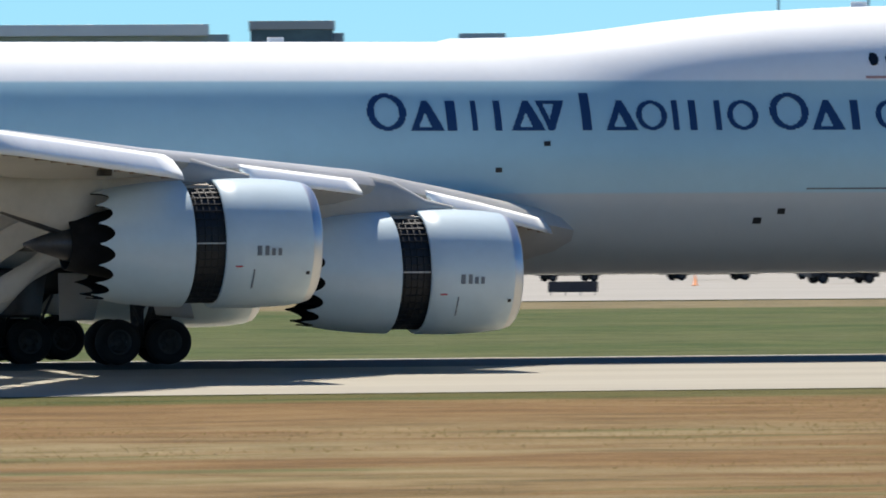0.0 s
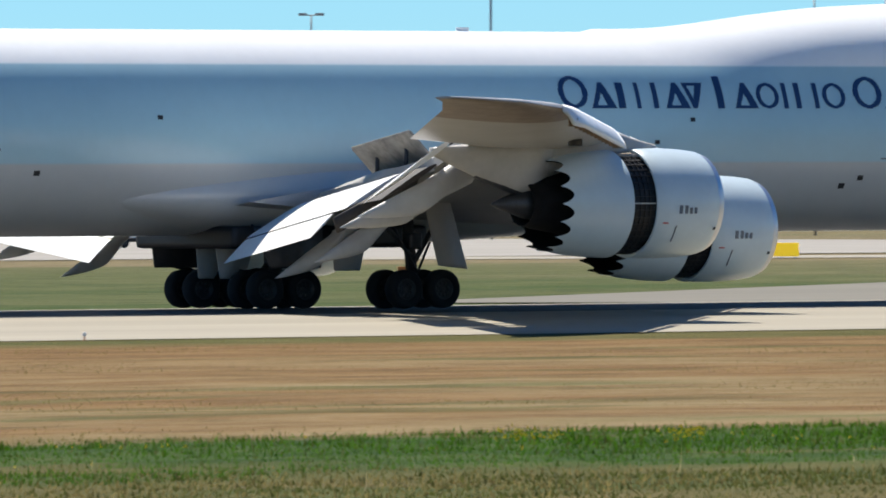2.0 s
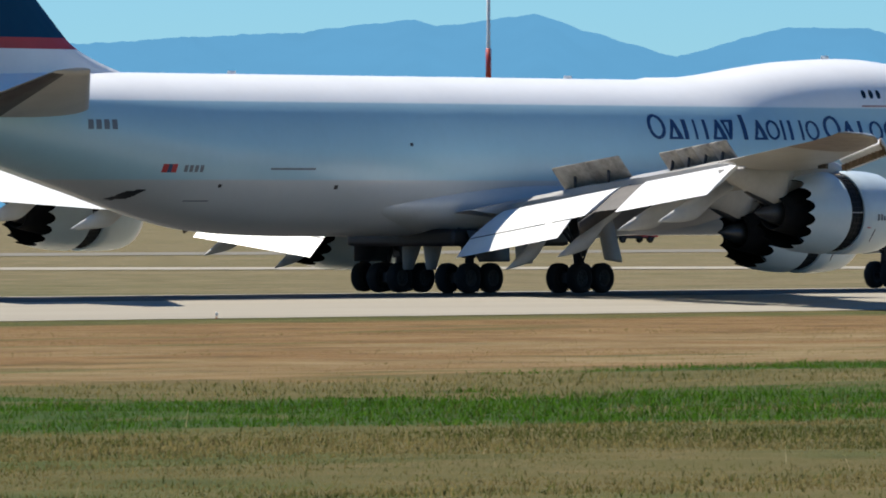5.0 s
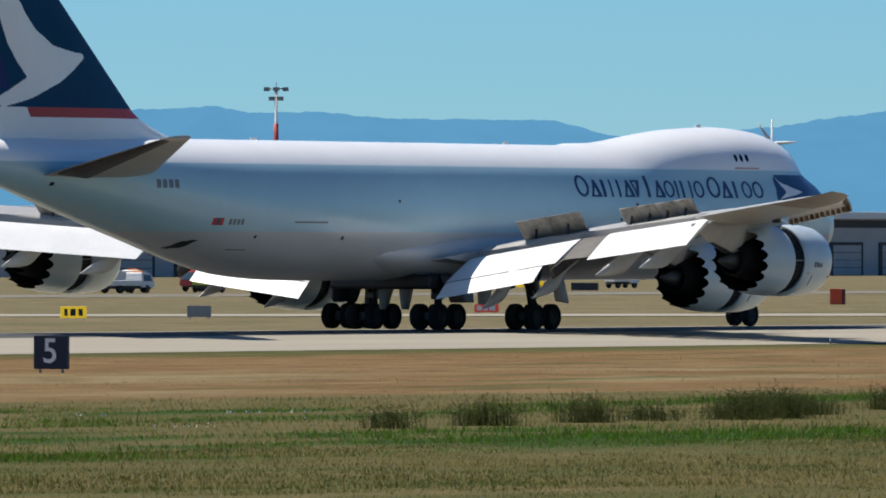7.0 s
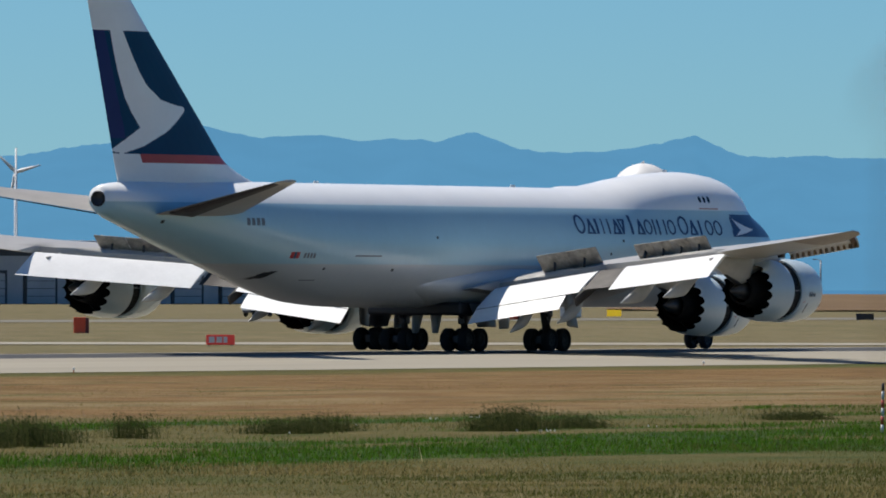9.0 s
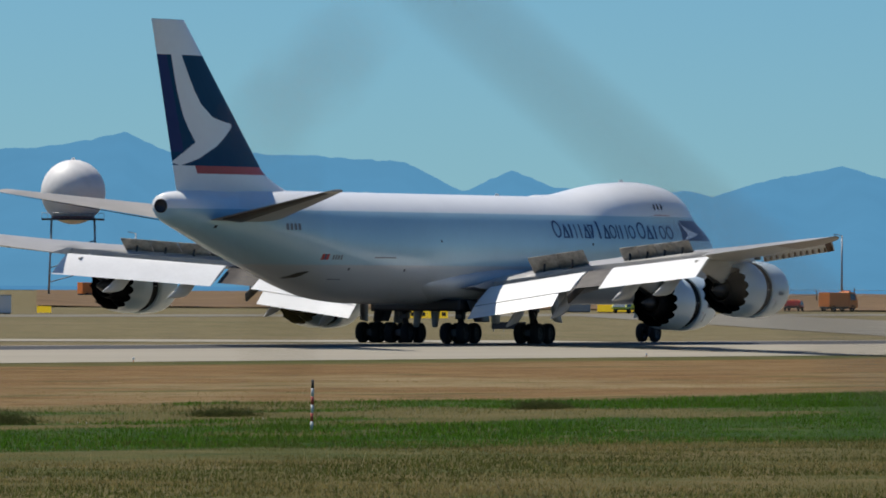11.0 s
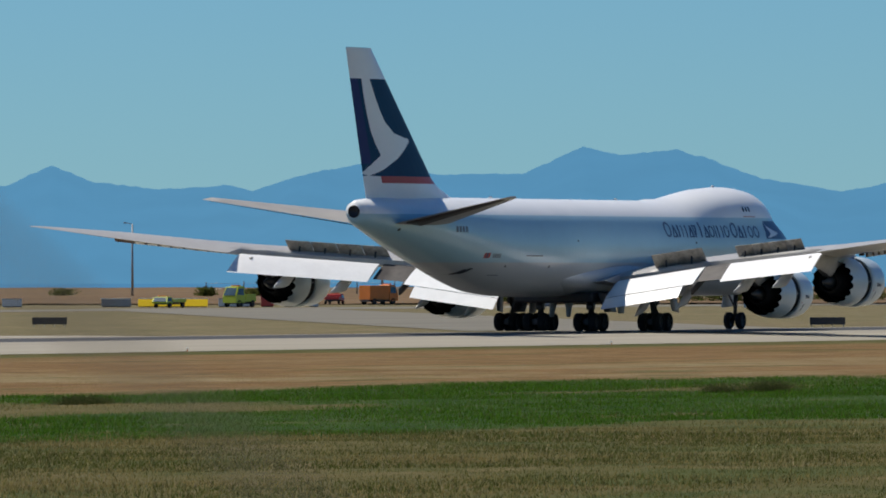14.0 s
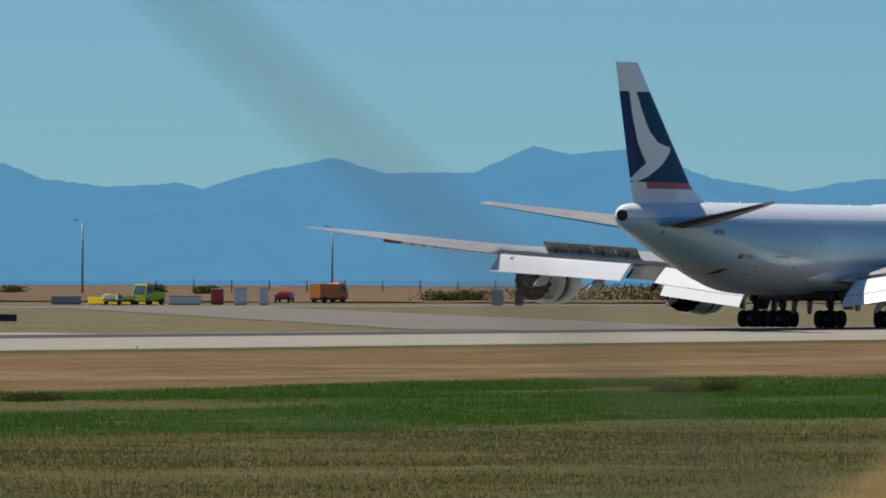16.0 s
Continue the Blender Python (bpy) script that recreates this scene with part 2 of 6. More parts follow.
def ground_material():
    m = mat("dry_airfield_grass", (0.3, 0.2, 0.1))
    n, link = m.node_tree.nodes, m.node_tree.links.new
    b = n["Principled BSDF"]
    b.inputs["Roughness"].default_value, b.inputs["Specular IOR Level"].default_value = 1.0, 0.1
    pos = n.new("ShaderNodeNewGeometry")

    def noise_tex(scale, stretch, detail=6):
        mp, t = n.new("ShaderNodeMapping"), n.new("ShaderNodeTexNoise")
        mp.inputs["Scale"].default_value = stretch
        link(pos.outputs["Position"], mp.inputs["Vector"]), link(mp.outputs[0], t.inputs["Vector"])
        t.inputs["Scale"].default_value, t.inputs["Detail"].default_value, t.inputs["Roughness"].default_value = scale, detail, 0.65
        return t.outputs["Fac"]

    def ramp(fac, stops):
        r = n.new("ShaderNodeValToRGB")
        while len(r.color_ramp.elements) < len(stops):
            r.color_ramp.elements.new(0.5)
        for el, (p, c) in zip(r.color_ramp.elements, stops):
            el.position, el.color = p, (*c, 1)
        link(fac, r.inputs[0])
        return r.outputs[0]

    def mix(fac, one, two):
        x = n.new("ShaderNodeMix")
        x.data_type = "RGBA"
        link(fac, x.inputs[0]), link(one, x.inputs[6]), link(two, x.inputs[7])
        return x.outputs[2]

    def attr(name):
        t = n.new("ShaderNodeAttribute")
        t.attribute_name = name
        return t.outputs["Fac"]

    streak = noise_tex(0.3, (0.7, 1, 1), 5)
    clod = noise_tex(2.2, (1, 1, 1))
    both = n.new("ShaderNodeMath")
    both.operation = "MULTIPLY_ADD"
    both.inputs[1].default_value = 0.45
    link(clod, both.inputs[0]), link(streak, both.inputs[2])
    bare = ramp(both.outputs[0], [(0.5, (0.108, 0.064, 0.026)), (0.68, (0.15, 0.09, 0.037)), (0.9, (0.2, 0.127, 0.056))])
    stubble = ramp(both.outputs[0], [(0.5, (0.14, 0.104, 0.05)), (0.68, (0.19, 0.142, 0.07)), (0.9, (0.25, 0.195, 0.105))])
    weedy = ramp(both.outputs[0], [(0.5, (0.06, 0.055, 0.02)), (0.7, (0.105, 0.085, 0.036)), (0.9, (0.16, 0.125, 0.06))])
    band = noise_tex(0.06, (0.4, 1, 1), 5)
    swath = noise_tex(0.16, (0.4, 1, 1), 6)
    soil = mix(ramp(band, [(0.44, (0, 0, 0)), (0.6, (1, 1, 1))]), bare, stubble)
    soil = mix(ramp(swath, [(0.55, (0, 0, 0)), (0.68, (0.8, 0.8, 0.8))]), soil, weedy)
    dry = ramp(both.outputs[0], [(0.5, (0.07, 0.068, 0.021)), (0.66, (0.09, 0.083, 0.029)), (0.8, (0.108, 0.09, 0.035)), (0.95, (0.15, 0.118, 0.054))])
    lush = ramp(both.outputs[0], [(0.5, (0.014, 0.034, 0.006)), (0.68, (0.032, 0.064, 0.013)), (0.85, (0.052, 0.080, 0.019)), (0.97, (0.088, 0.088, 0.032))])
    field = ramp(both.outputs[0], [(0.5, (0.095, 0.078, 0.040)), (0.7, (0.155, 0.127, 0.069)), (0.9, (0.215, 0.172, 0.1))])
    soil = mix(attr("tilled"), soil, bare)
    base = mix(attr("soil"), dry, soil)
    base = mix(attr("field"), base, field)
    base = mix(attr("lush"), base, lush)
    link(base, b.inputs["Base Color"])
    bp = n.new("ShaderNodeBump")
    bp.inputs["Strength"].default_value, bp.inputs["Distance"].default_value = 0.7, 0.12
    link(noise_tex(5, (0.8, 1, 1)), bp.inputs["Height"]), link(bp.outputs[0], b.inputs["Normal"])
    return m


def ground():
    near = list(np.arange(40, 440, 1.4))
    xs = [-4800, -2500, -1200, -500, -200, -60, -20, -8, 0, 4, 8, 14, 22, 30] + near + list(np.arange(440, 1400, 16)) + [1500, 1700, 2000, 2500, 3200, 4000, 4800]
    ys = [-4800, -1500, -500, -150, -40, -20, -12, -6, 0, 3, 6, 9, 12, 16, 22, 30, 55] + list(np.arange(66, 262, 1.4)) + list(np.arange(262, 330, 4.0)) + list(np.arange(332, 760, 8)) + [800, 900, 1100, 1400, 2000, 3000, 4000, 4800]
    verts, soil, lush, field, tilled = [], [], [], [], []
    for y in ys:
        for x in xs:
            z = EDGE_Z - 0.02 if abs(y - PLANE_Y) > HALF else runway_z(y) - 0.12
            w = noise.noise((x * 0.03, y * 0.06, 0)) * 7 + noise.noise((x * 0.12, y * 0.2, 5)) * 3
            if 66 < y < 250:
                z += 0.10 * noise.noise((x * 0.05, y * 0.08, 3)) * smoothstep(250, 225, y) + 0.04 * noise.noise((x * 0.3, y * 0.4, 9))
            if -60 < y < 30:
                z += 2.75 * smoothstep(18, 7, y) * smoothstep(-40, -12, y)
            up = green_high(x) + w
            low = green_low(x) + w * 0.8
            g = smoothstep(low - 3, low + 3, y) * smoothstep(up + 3, up - 4, y)
            patch = noise.noise((x * 0.06, y * 0.16, 11)) + 0.5 * noise.noise((x * 0.2, y * 0.5, 17))
            g *= smoothstep(-0.25, 0.1, greenness(x, y))
            verge = smoothstep(239, 246, y + 3 * noise.noise((x * 0.05, 0, 23)) + 1.2 * noise.noise((x * 0.3, y * 0.3, 29))) * (y < 254)
            g = max(g, verge * (0.3 + 0.4 * smoothstep(-0.1, 0.4, noise.noise((x * 0.03, y * 0.3, 23)))))
            g = max(g, 0.55 * smoothstep(0.0, 0.5, patch + 0.25 * smoothstep(240, 330, x)) * (66 < y < low))
            g = max(g, 0.5 * smoothstep(0.3, 0.55, noise.noise((x * 0.05, y * 0.35, 77))) * (up < y < 244))
            verts.append((x, y, z))
            soil.append(smoothstep(up - 3, up + 5, y) * (1 - 0.75 * verge) if y < 254 else 0)
            lush.append(min(1, g) if y < 260 else (0.12 + 0.62 * smoothstep(430, 240, x) + 0.25 * noise.noise((x * 0.02, y * 0.06, 41)) if y > 318 else 0))
            if 506 < y < 552 and x < 470:
                lush[-1] = 0.0
            field.append(1.0 if y > 300 else 0.0)
            tilled.append(0.75 * smoothstep(196, 218, y + 2.2 * w))
    k = len(xs)
    faces = [(r * k + c, r * k + c + 1, (r + 1) * k + c + 1, (r + 1) * k + c) for r in range(len(ys) - 1) for c in range(k - 1)]
    me = bpy.data.meshes.new("ground")
    me.from_pydata(verts, [], faces)
    for name, values in (("soil", soil), ("lush", lush), ("field", field), ("tilled", tilled)):
        me.attributes.new(name, "FLOAT", "POINT").data.foreach_set("value", values)
    me.polygons.foreach_set("use_smooth", [True] * len(me.polygons))
    me.materials.append(ground_material())
    tagged(new("ground", me), "dry mown airfield grass with a lush green strip", "ground", kind="structure")


ground()
CONC = mat("pale_worn_concrete", (0.285, 0.256, 0.195), 0.85, vary=0.12, size=6, fine=1.5, stretch=(0.08, 1, 1))
TAR = mat("grey_taxiway_asphalt", (0.15, 0.136, 0.102), 0.9, vary=0.15, size=8, fine=1.0, stretch=(0.1, 1, 1))
APRON = mat("pale_apron_concrete", (0.27, 0.25, 0.215), 0.9, vary=0.12, size=14, fine=0.6, stretch=(0.2, 1, 1))
RUBBER = mat("black_rubber_marks", (0.035, 0.034, 0.034), 0.85, vary=0.25, size=5, fine=1.0, stretch=(0.03, 1, 1))


def strip(name, x0, x1, y0, y1, z, material, label, lift=0.0, crown=False):
    """A paved strip with a thickness, its top at z (or on the crown)."""
    bm = bmesh.new()
    ys = [y0, PLANE_Y - 14, PLANE_Y - 8, PLANE_Y, PLANE_Y + 8, PLANE_Y + 14, y1] if crown else [y0, y1]
    top = [[bm.verts.new((x, y, (runway_z(y) + lift) if crown else z)) for y in ys] for x in (x0, x1)]
    for i in range(len(ys) - 1):
        f = bm.faces.new((top[0][i], top[1][i], top[1][i + 1], top[0][i + 1]))
        f.material_index = 1 if crown and i in (2, 3) else 0
    ob = part(name, bm, material, smooth=False)
    return tagged(ob, label, "pavement", kind="structure")


strip("runway", -1500, 3000, PLANE_Y - HALF + 0.01, PLANE_Y + HALF - 0.01, 0, [CONC, RUBBER], "pale worn concrete runway with dark rubber along its crown", crown=True)
strip("apron", -1500, 520, 552, 900, EDGE_Z + 0.03, APRON, "wide pale concrete apron")


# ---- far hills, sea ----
# HILL and SEA glow: the haze's blue light is put in their emission.
HILL = distance("haze_glow_hills", (0.094, 0.282, 0.475))
SEA = distance("haze_glow_sea", (0.076, 0.245, 0.445))
RIDGE_A = [(30, .5), (40, .6), (46, .8), (48.8, .95), (49.47, 1.02), (49.58, .98), (50.13, 1.05), (50.5, .93), (50.92, .81), (51.51, .975), (51.98, .97), (52.61, .815), (53.2, .9), (53.98, .74), (54.4, .79), (54.8, .805), (55.0, .77), (55.37, .778), (55.8, .74), (56.7, .73), (57.0, .65)]
RIDGE_B = [(57.4, .64), (57.95, .70), (58.54, .79), (58.9, .88), (59.2, .80), (59.61, .817), (59.83, .78), (60.02, .80), (60.24, .78), (60.47, .842), (60.71, .737), (61.03, .72), (61.3, .74), (61.69, .82), (61.93, .71), (62.15, .695), (62.3, .71), (62.6, .70), (63.25, .66), (63.54, .515)]
RIDGE_C = [(63.57, .5), (63.84, .617), (64.07, .53), (64.45, .485), (64.83, .508), (64.96, .477), (65.3, .58), (65.68, .653), (65.97, .565), (66.47, .572), (66.8, .723), (67.0, .675), (67.32, .707), (67.78, .55), (68.23, .47), (68.63, .535), (69.5, .6), (72, .5), (80, .4)]


def ridge(name, pts, far, lower, material, label, seed, rough=0.011):
    """A long ridge with slopes, cut by gullies."""
    bm = bmesh.new()
    az = np.arange(pts[0][0], pts[-1][0], 0.02)
    el = np.interp(az, [p[0] for p in pts], [p[1] for p in pts])
    rows = []
    for k, (share, back) in enumerate(((0.0, -300), (0.35, -200), (0.7, -90), (1.0, 0), (0.5, 250))):
        row = []
        for a, h in zip(az, el):
            r = far + back + 60 * noise.noise((a * 3, k * 2.0, seed))
            hh = (h * lower + rough * (noise.noise((a * 9, 0, seed)) + 0.6 * noise.noise((a * 27, 0, seed)))) * share
            z = EYE[2] + far * math.tan(radians(hh)) if share else -6
            row.append((r * math.sin(radians(a)), r * math.cos(radians(a)), z))
        rows.append(row)
    loft(rows, closed=False, bm=bm)
    tagged(part(name, bm, material), label, "mountains", kind="structure")


ridge("mountains", RIDGE_A + RIDGE_B + RIDGE_C, 4500, 1.0, HILL, "distant mountains, blue haze painted as glow", 1.0)
bm = bmesh.new()
arc = [radians(a) for a in np.arange(20, 86, 1.0)]
loft([[(r * math.sin(a), r * math.cos(a), z) for a in arc] for r, z in ((3900, -0.3), (4150, 1.0))], closed=False, bm=bm)
tagged(part("sea_water", bm, SEA), "strip of sea before the mountains, blue haze painted as glow", "water", kind="structure")


import functools

# ---- the airliner: x forward from the nose, y to its left, z up from the tyres ----
ST_X = [-74.8, -74.0, -72, -70, -67.6, -64, -61.1, -58, -54.7, -51, -48, -26, -23, -20.5, -18, -15, -11, -8, -6, -4.6, -3.2, -2, -1, -.3, 0]
ST_B = [7.55, 7.2, 6.7, 6.2, 5.6, 4.72, 4.02, 3.25, 2.68, 2.47, 2.43, 2.43, 2.43, 2.43, 2.43, 2.43, 2.43, 2.5, 2.65, 2.85, 3.1, 3.45, 3.9, 4.5, 5.0]
ST_M = [8.85, 9.02, 9.12, 9.15, 9.12, 9.2, 9.22, 9.24, 9.24, 9.24, 9.24, 9.24, 9.24, 9.24, 9.24, 9.24, 9.2, 9.0, 8.7, 8.3, 7.8, 7.2, 6.5, 5.7, 5.1]
ST_W = [.6, .92, 1.38, 1.78, 2.2, 2.65, 2.92, 3.1, 3.2, 3.24, 3.25, 3.25, 3.25, 3.25, 3.25, 3.25, 3.25, 3.2, 3.05, 2.8, 2.45, 1.95, 1.35, .72, .04]
ST_T = [8.85, 9.02, 9.12, 9.15, 9.12, 9.2, 9.22, 9.24, 9.24, 9.24, 9.24, 9.24, 9.30, 9.55, 9.87, 10.15, 10.3, 10.12, 9.75, 9.2, 8.3, 7.2, 6.5, 5.7, 5.1]
ST_U = [.1, .1, .1, .1, .1, .1, .1, .1, .1, .1, .1, .3, 2.3, 2.6, 2.7, 2.75, 2.75, 2.55, 2.2, 1.75, 1.0, .3, .1, .05, .02]


def smooth_at(x, ys):
    i = min(max(int(np.searchsorted(ST_X, x)) - 1, 0), len(ST_X) - 2)
    def slope(k):
        if k <= 0 or k >= len(ST_X) - 1:
            return 0.0 if k <= 0 else (ys[-1] - ys[-2]) / (ST_X[-1] - ST_X[-2])
        d0, d1 = (ys[k] - ys[k - 1]) / (ST_X[k] - ST_X[k - 1]), (ys[k + 1] - ys[k]) / (ST_X[k + 1] - ST_X[k])
        return 0.0 if d0 * d1 <= 0 else 2 * d0 * d1 / (d0 + d1)
    h = ST_X[i + 1] - ST_X[i]
    s = (x - ST_X[i]) / h
    return (2 * s**3 - 3 * s * s + 1) * ys[i] + (s**3 - 2 * s * s + s) * h * slope(i) + (3 * s * s - 2 * s**3) * ys[i + 1] + (s**3 - s * s) * h * slope(i + 1)


def section(x, n=112):
    """The skin's outline at x: the round main lobe and the upper deck's lobe on it."""
    zb, zm, w, zt, u = [smooth_at(x, t) for t in (ST_B, ST_M, ST_W, ST_T, ST_U)]
    zc, b = (zb + zm) / 2, (zm - zb) / 2
    ub = min(2.4, max(0.05, zt - zc) * 0.8)
    uc = zt - ub
    ring = []
    for j in range(n):
        a = 2 * math.pi * j / n
        dy, dz = math.sin(a), math.cos(a)
        r = 1 / math.sqrt((dy / w) ** 2 + (dz / b) ** 2)
        if zt > zm + 0.01 and dz > 0:
            p, q = (dy / u) ** 2 + (dz / ub) ** 2, -2 * dz * (uc - zc) / ub**2
            c = ((uc - zc) / ub) ** 2 - 1
            disc = q * q - 4 * p * c
            if disc > 0:
                r2 = (-q + math.sqrt(disc)) / (2 * p)
                if r2 > 0:
                    r = (r**26 + r2**26) ** (1 / 26)
        ring.append((x, -r * dy, zc + r * dz))
    return ring


@functools.lru_cache(None)
def half_section(x):
    ring = section(x, 160)[:81]
    return [p[2] for p in ring][::-1], [-p[1] for p in ring][::-1]


def side_y(x, z):
    """How far the skin stands out at height z."""
    return float(np.interp(z, *half_section(round(float(x), 2 if x > -10 or x < -52 else 1))))


def decal(x0, x1, z0, z1, side=-1, lift=0.012, shape=None, nx=8, nz=6, bm=None):
    """A thin patch that hugs the skin; shape keeps the cells inside an outline of (x, z)."""
    bm = bm or bmesh.new()
    xs, zs = np.linspace(x0, x1, nx + 1), np.linspace(z0, z1, nz + 1)
    vs = {}
    for i in range(nx):
        for j in range(nz):
            if shape and not inside(shape, (xs[i] + xs[i + 1]) / 2, (zs[j] + zs[j + 1]) / 2):
                continue
            q = []
            for k, l in ((i, j), (i + 1, j), (i + 1, j + 1), (i, j + 1)):
                if (k, l) not in vs:
                    vs[k, l] = bm.verts.new((xs[k], side * (side_y(xs[k], zs[l]) + lift), zs[l]))
                q.append(vs[k, l])
            bm.faces.new(q)
    return bm


def airfoil(n=14):
    """Upper then lower points, chord 1 from the nose (0) back to (1), thickness about 1."""
    t = [0.5 * (1 - math.cos(math.pi * i / n)) for i in range(n + 1)]
    y = [5 * (0.2969 * math.sqrt(s) - 0.126 * s - 0.3516 * s * s + 0.2843 * s**3 - 0.1036 * s**4) for s in t]
    return [(s, h * 1.1) for s, h in zip(t, y)] + [(s, -h * 0.9) for s, h in zip(t[-2:0:-1], y[-2:0:-1])]


FOIL = airfoil()


def wing_at(y):
    """Leading edge x, trailing edge x, their heights and the thickness at span y."""
    le = float(np.interp(y, [0, 3.25, 21.2, 30.5, 32.4, 33.6, 34.2], [-19.5, -22.5, -38.8, -47.3, -49.9, -52.3, -54.0]))
    te = float(np.interp(y, [0, 3.25, 12.6, 30.5, 33.0, 34.2], [-40.8, -41.2, -42.2, -51.8, -53.5, -54.6]))
    zt = float(np.interp(y, [0, 4, 11.5, 22.3, 34.2], [3.1, 3.55, 4.6, 5.5, 6.75]))
    zl = zt + float(np.interp(y, [0, 8, 20, 34.2], [0.35, 0.35, 0.2, 0.0]))
    th = float(np.interp(y, [0, 4, 12.6, 30, 34.2], [2.1, 1.9, 1.25, 0.5, 0.08]))
    return le, te, zl, zt, th


def foil_ring(y, le, te, zl, zt, th, side, cut=1.0):
    ring = []
    for s, h in FOIL:
        s = min(s, cut)
        ring.append((le + (te - le) * s, side * y, zl + (zt - zl) * s + h * th * (1 if s < cut or cut == 1 else 0.8)))
    return ring


def plate(pts, thick, bm=None):
    """A slab over four corners, rounded at its rim."""
    bm = bm or bmesh.new()
    a, b, c, d = [Vector(p) for p in pts]
    nrm = (b - a).cross(d - a).normalized() * thick / 2
    rings = []
    for k, s in ((0, 0.3), (0.06, 1), (0.94, 1), (1, 0.3)):
        l, r = a.lerp(d, k), b.lerp(c, k)
        rings.append([l + nrm * s, r + nrm * s, r - nrm * s, l - nrm * s])
    return loft(rings, bm=bm)


def flex(y, side):
    """The outer wing bends: the near one droops a little, the far one is lifted."""
    return (0.65 if side > 0 else -0.12) * max(0.0, (y - 20) / 14.2) ** 1.5


def wing(plane, side):
    name = "wing"
    ys = list(np.linspace(1.5, 3.9, 4)) + list(np.linspace(3.95, 22.2, 26)) + list(np.linspace(22.25, 30.5, 10)) + list(np.linspace(30.9, 34.2, 12))
    rings = []
    for y in ys:
        le, te, zl, zt, th = wing_at(y)
        cut = 1.0
        if 3.92 < y < 22.22:
            cut = 1 - (2.7 if y < 12 else 2.3) / (le - te)
        up = flex(y, side)
        rings.append(foil_ring(y, le, te, zl + up, zt + up, th, side, cut))
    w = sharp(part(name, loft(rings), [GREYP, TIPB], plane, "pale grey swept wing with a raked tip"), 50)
    # brown reflection of the ground, painted on the tip's downward faces
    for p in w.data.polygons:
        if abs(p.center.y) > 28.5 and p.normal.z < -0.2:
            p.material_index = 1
    # bright bare leading edge and drooped leading edge flaps
    for y0, y1, drop in ((4.6, 10.6, 0.4), (14.2, 19.6, 0.4), (22.9, 31.0, 0.62)):
        rings = []
        for y in np.linspace(y0, y1, 10):
            le, te, zl, zt, th = wing_at(y)
            x, z = le + 0.15, zl + 0.02 + flex(y, side)
            rings.append([(x + 0.05, side * y, z + 0.08), (x + 0.45 * drop, side * y, z - 0.1 * drop), (x + 0.85 * drop, side * y, z - 0.62 * drop), (x + 0.95 * drop, side * y, z - 0.95 * drop),
                          (x + 0.75 * drop, side * y, z - 0.92 * drop), (x + 0.5 * drop, side * y, z - 0.5 * drop), (x + 0.1, side * y, z - 0.16)])
        f = part("leading_edge_flap", loft(rings), [FLAPW, KRUG], plane, "drooped leading edge flap with a dark brown back")
        for p in f.data.polygons:
            c = p.center
            le = wing_at(abs(c.y))[0] + 0.15
            zl = wing_at(abs(c.y))[2] + flex(abs(c.y), side)
            if (c.x - le) < -(c.z - zl) * 0.85 - 0.02:
                p.material_index = 1
        for y in np.linspace(y0 + 0.3, y1 - 0.3, 12):
            bm = bmesh.new()
            le, te, zl, zt, th = wing_at(y)
            x, z = le + 0.15, zl + 0.02 + flex(y, side)
            box(bm, x + 0.2 * drop, x + 0.72 * drop, side * y - 0.025, side * y + 0.025, z - 0.93 * drop, z - 0.52 * drop)
            part("rib", bm, RIBS, f, smooth=False)

    # trailing edge flaps: (span from, to, chord, droop, gap below the wing)
    def flap(name, y0, y1, start, chord, droop, low, label, material=FLAPW, thick=0.34):
        rings = []
        for y in np.linspace(y0, y1, 9):
            le, te, zl, zt, th = wing_at(y)
            cx, cz = te + start, zt - low
            d = radians(droop)
            ring = []
            for s, h in FOIL:
                px, pz = -chord * s, h * thick
                ring.append((cx + px * math.cos(d) + pz * math.sin(d), side * y, cz + px * math.sin(d) + pz * math.cos(d)))
            rings.append(ring)
        return sharp(part(name, loft(rings), material, plane, label), 50)

    flap("inboard_flap", 4.1, 11.0, 2.2, 2.7, 25, 0.08, "white drooped inboard flap")
    flap("inboard_aft_flap", 4.1, 10.2, -0.25, 1.15, 40, 1.3, "white aft flap segment")
    # the aileron is coloured dark to stand for shade between the flaps
    flap("inboard_aileron", 11.05, 13.35, 2.3, 2.3, 27, 0.05, "inboard aileron coloured dark for the gap's shade", DARKSHADE, 0.28)
    flap("outboard_flap", 13.4, 22.1, 1.6, 2.5, 30, 0.05, "white drooped outboard flap")
    # added dark plate for the shade at the outer end of the inboard flap
    le, te, zl, zt, th = wing_at(11.0)
    part("flap_end_shade", plate([(te + 2.7, side * 11.12, zt + 0.1), (te - 0.75, side * 11.12, zt - 1.5), (te - 0.6, side * 11.12, zt - 2.0), (te + 2.3, side * 11.12, zt - 0.75)], 0.16), DARKSHADE, plane, "dark plate for the shade at the flap's end")
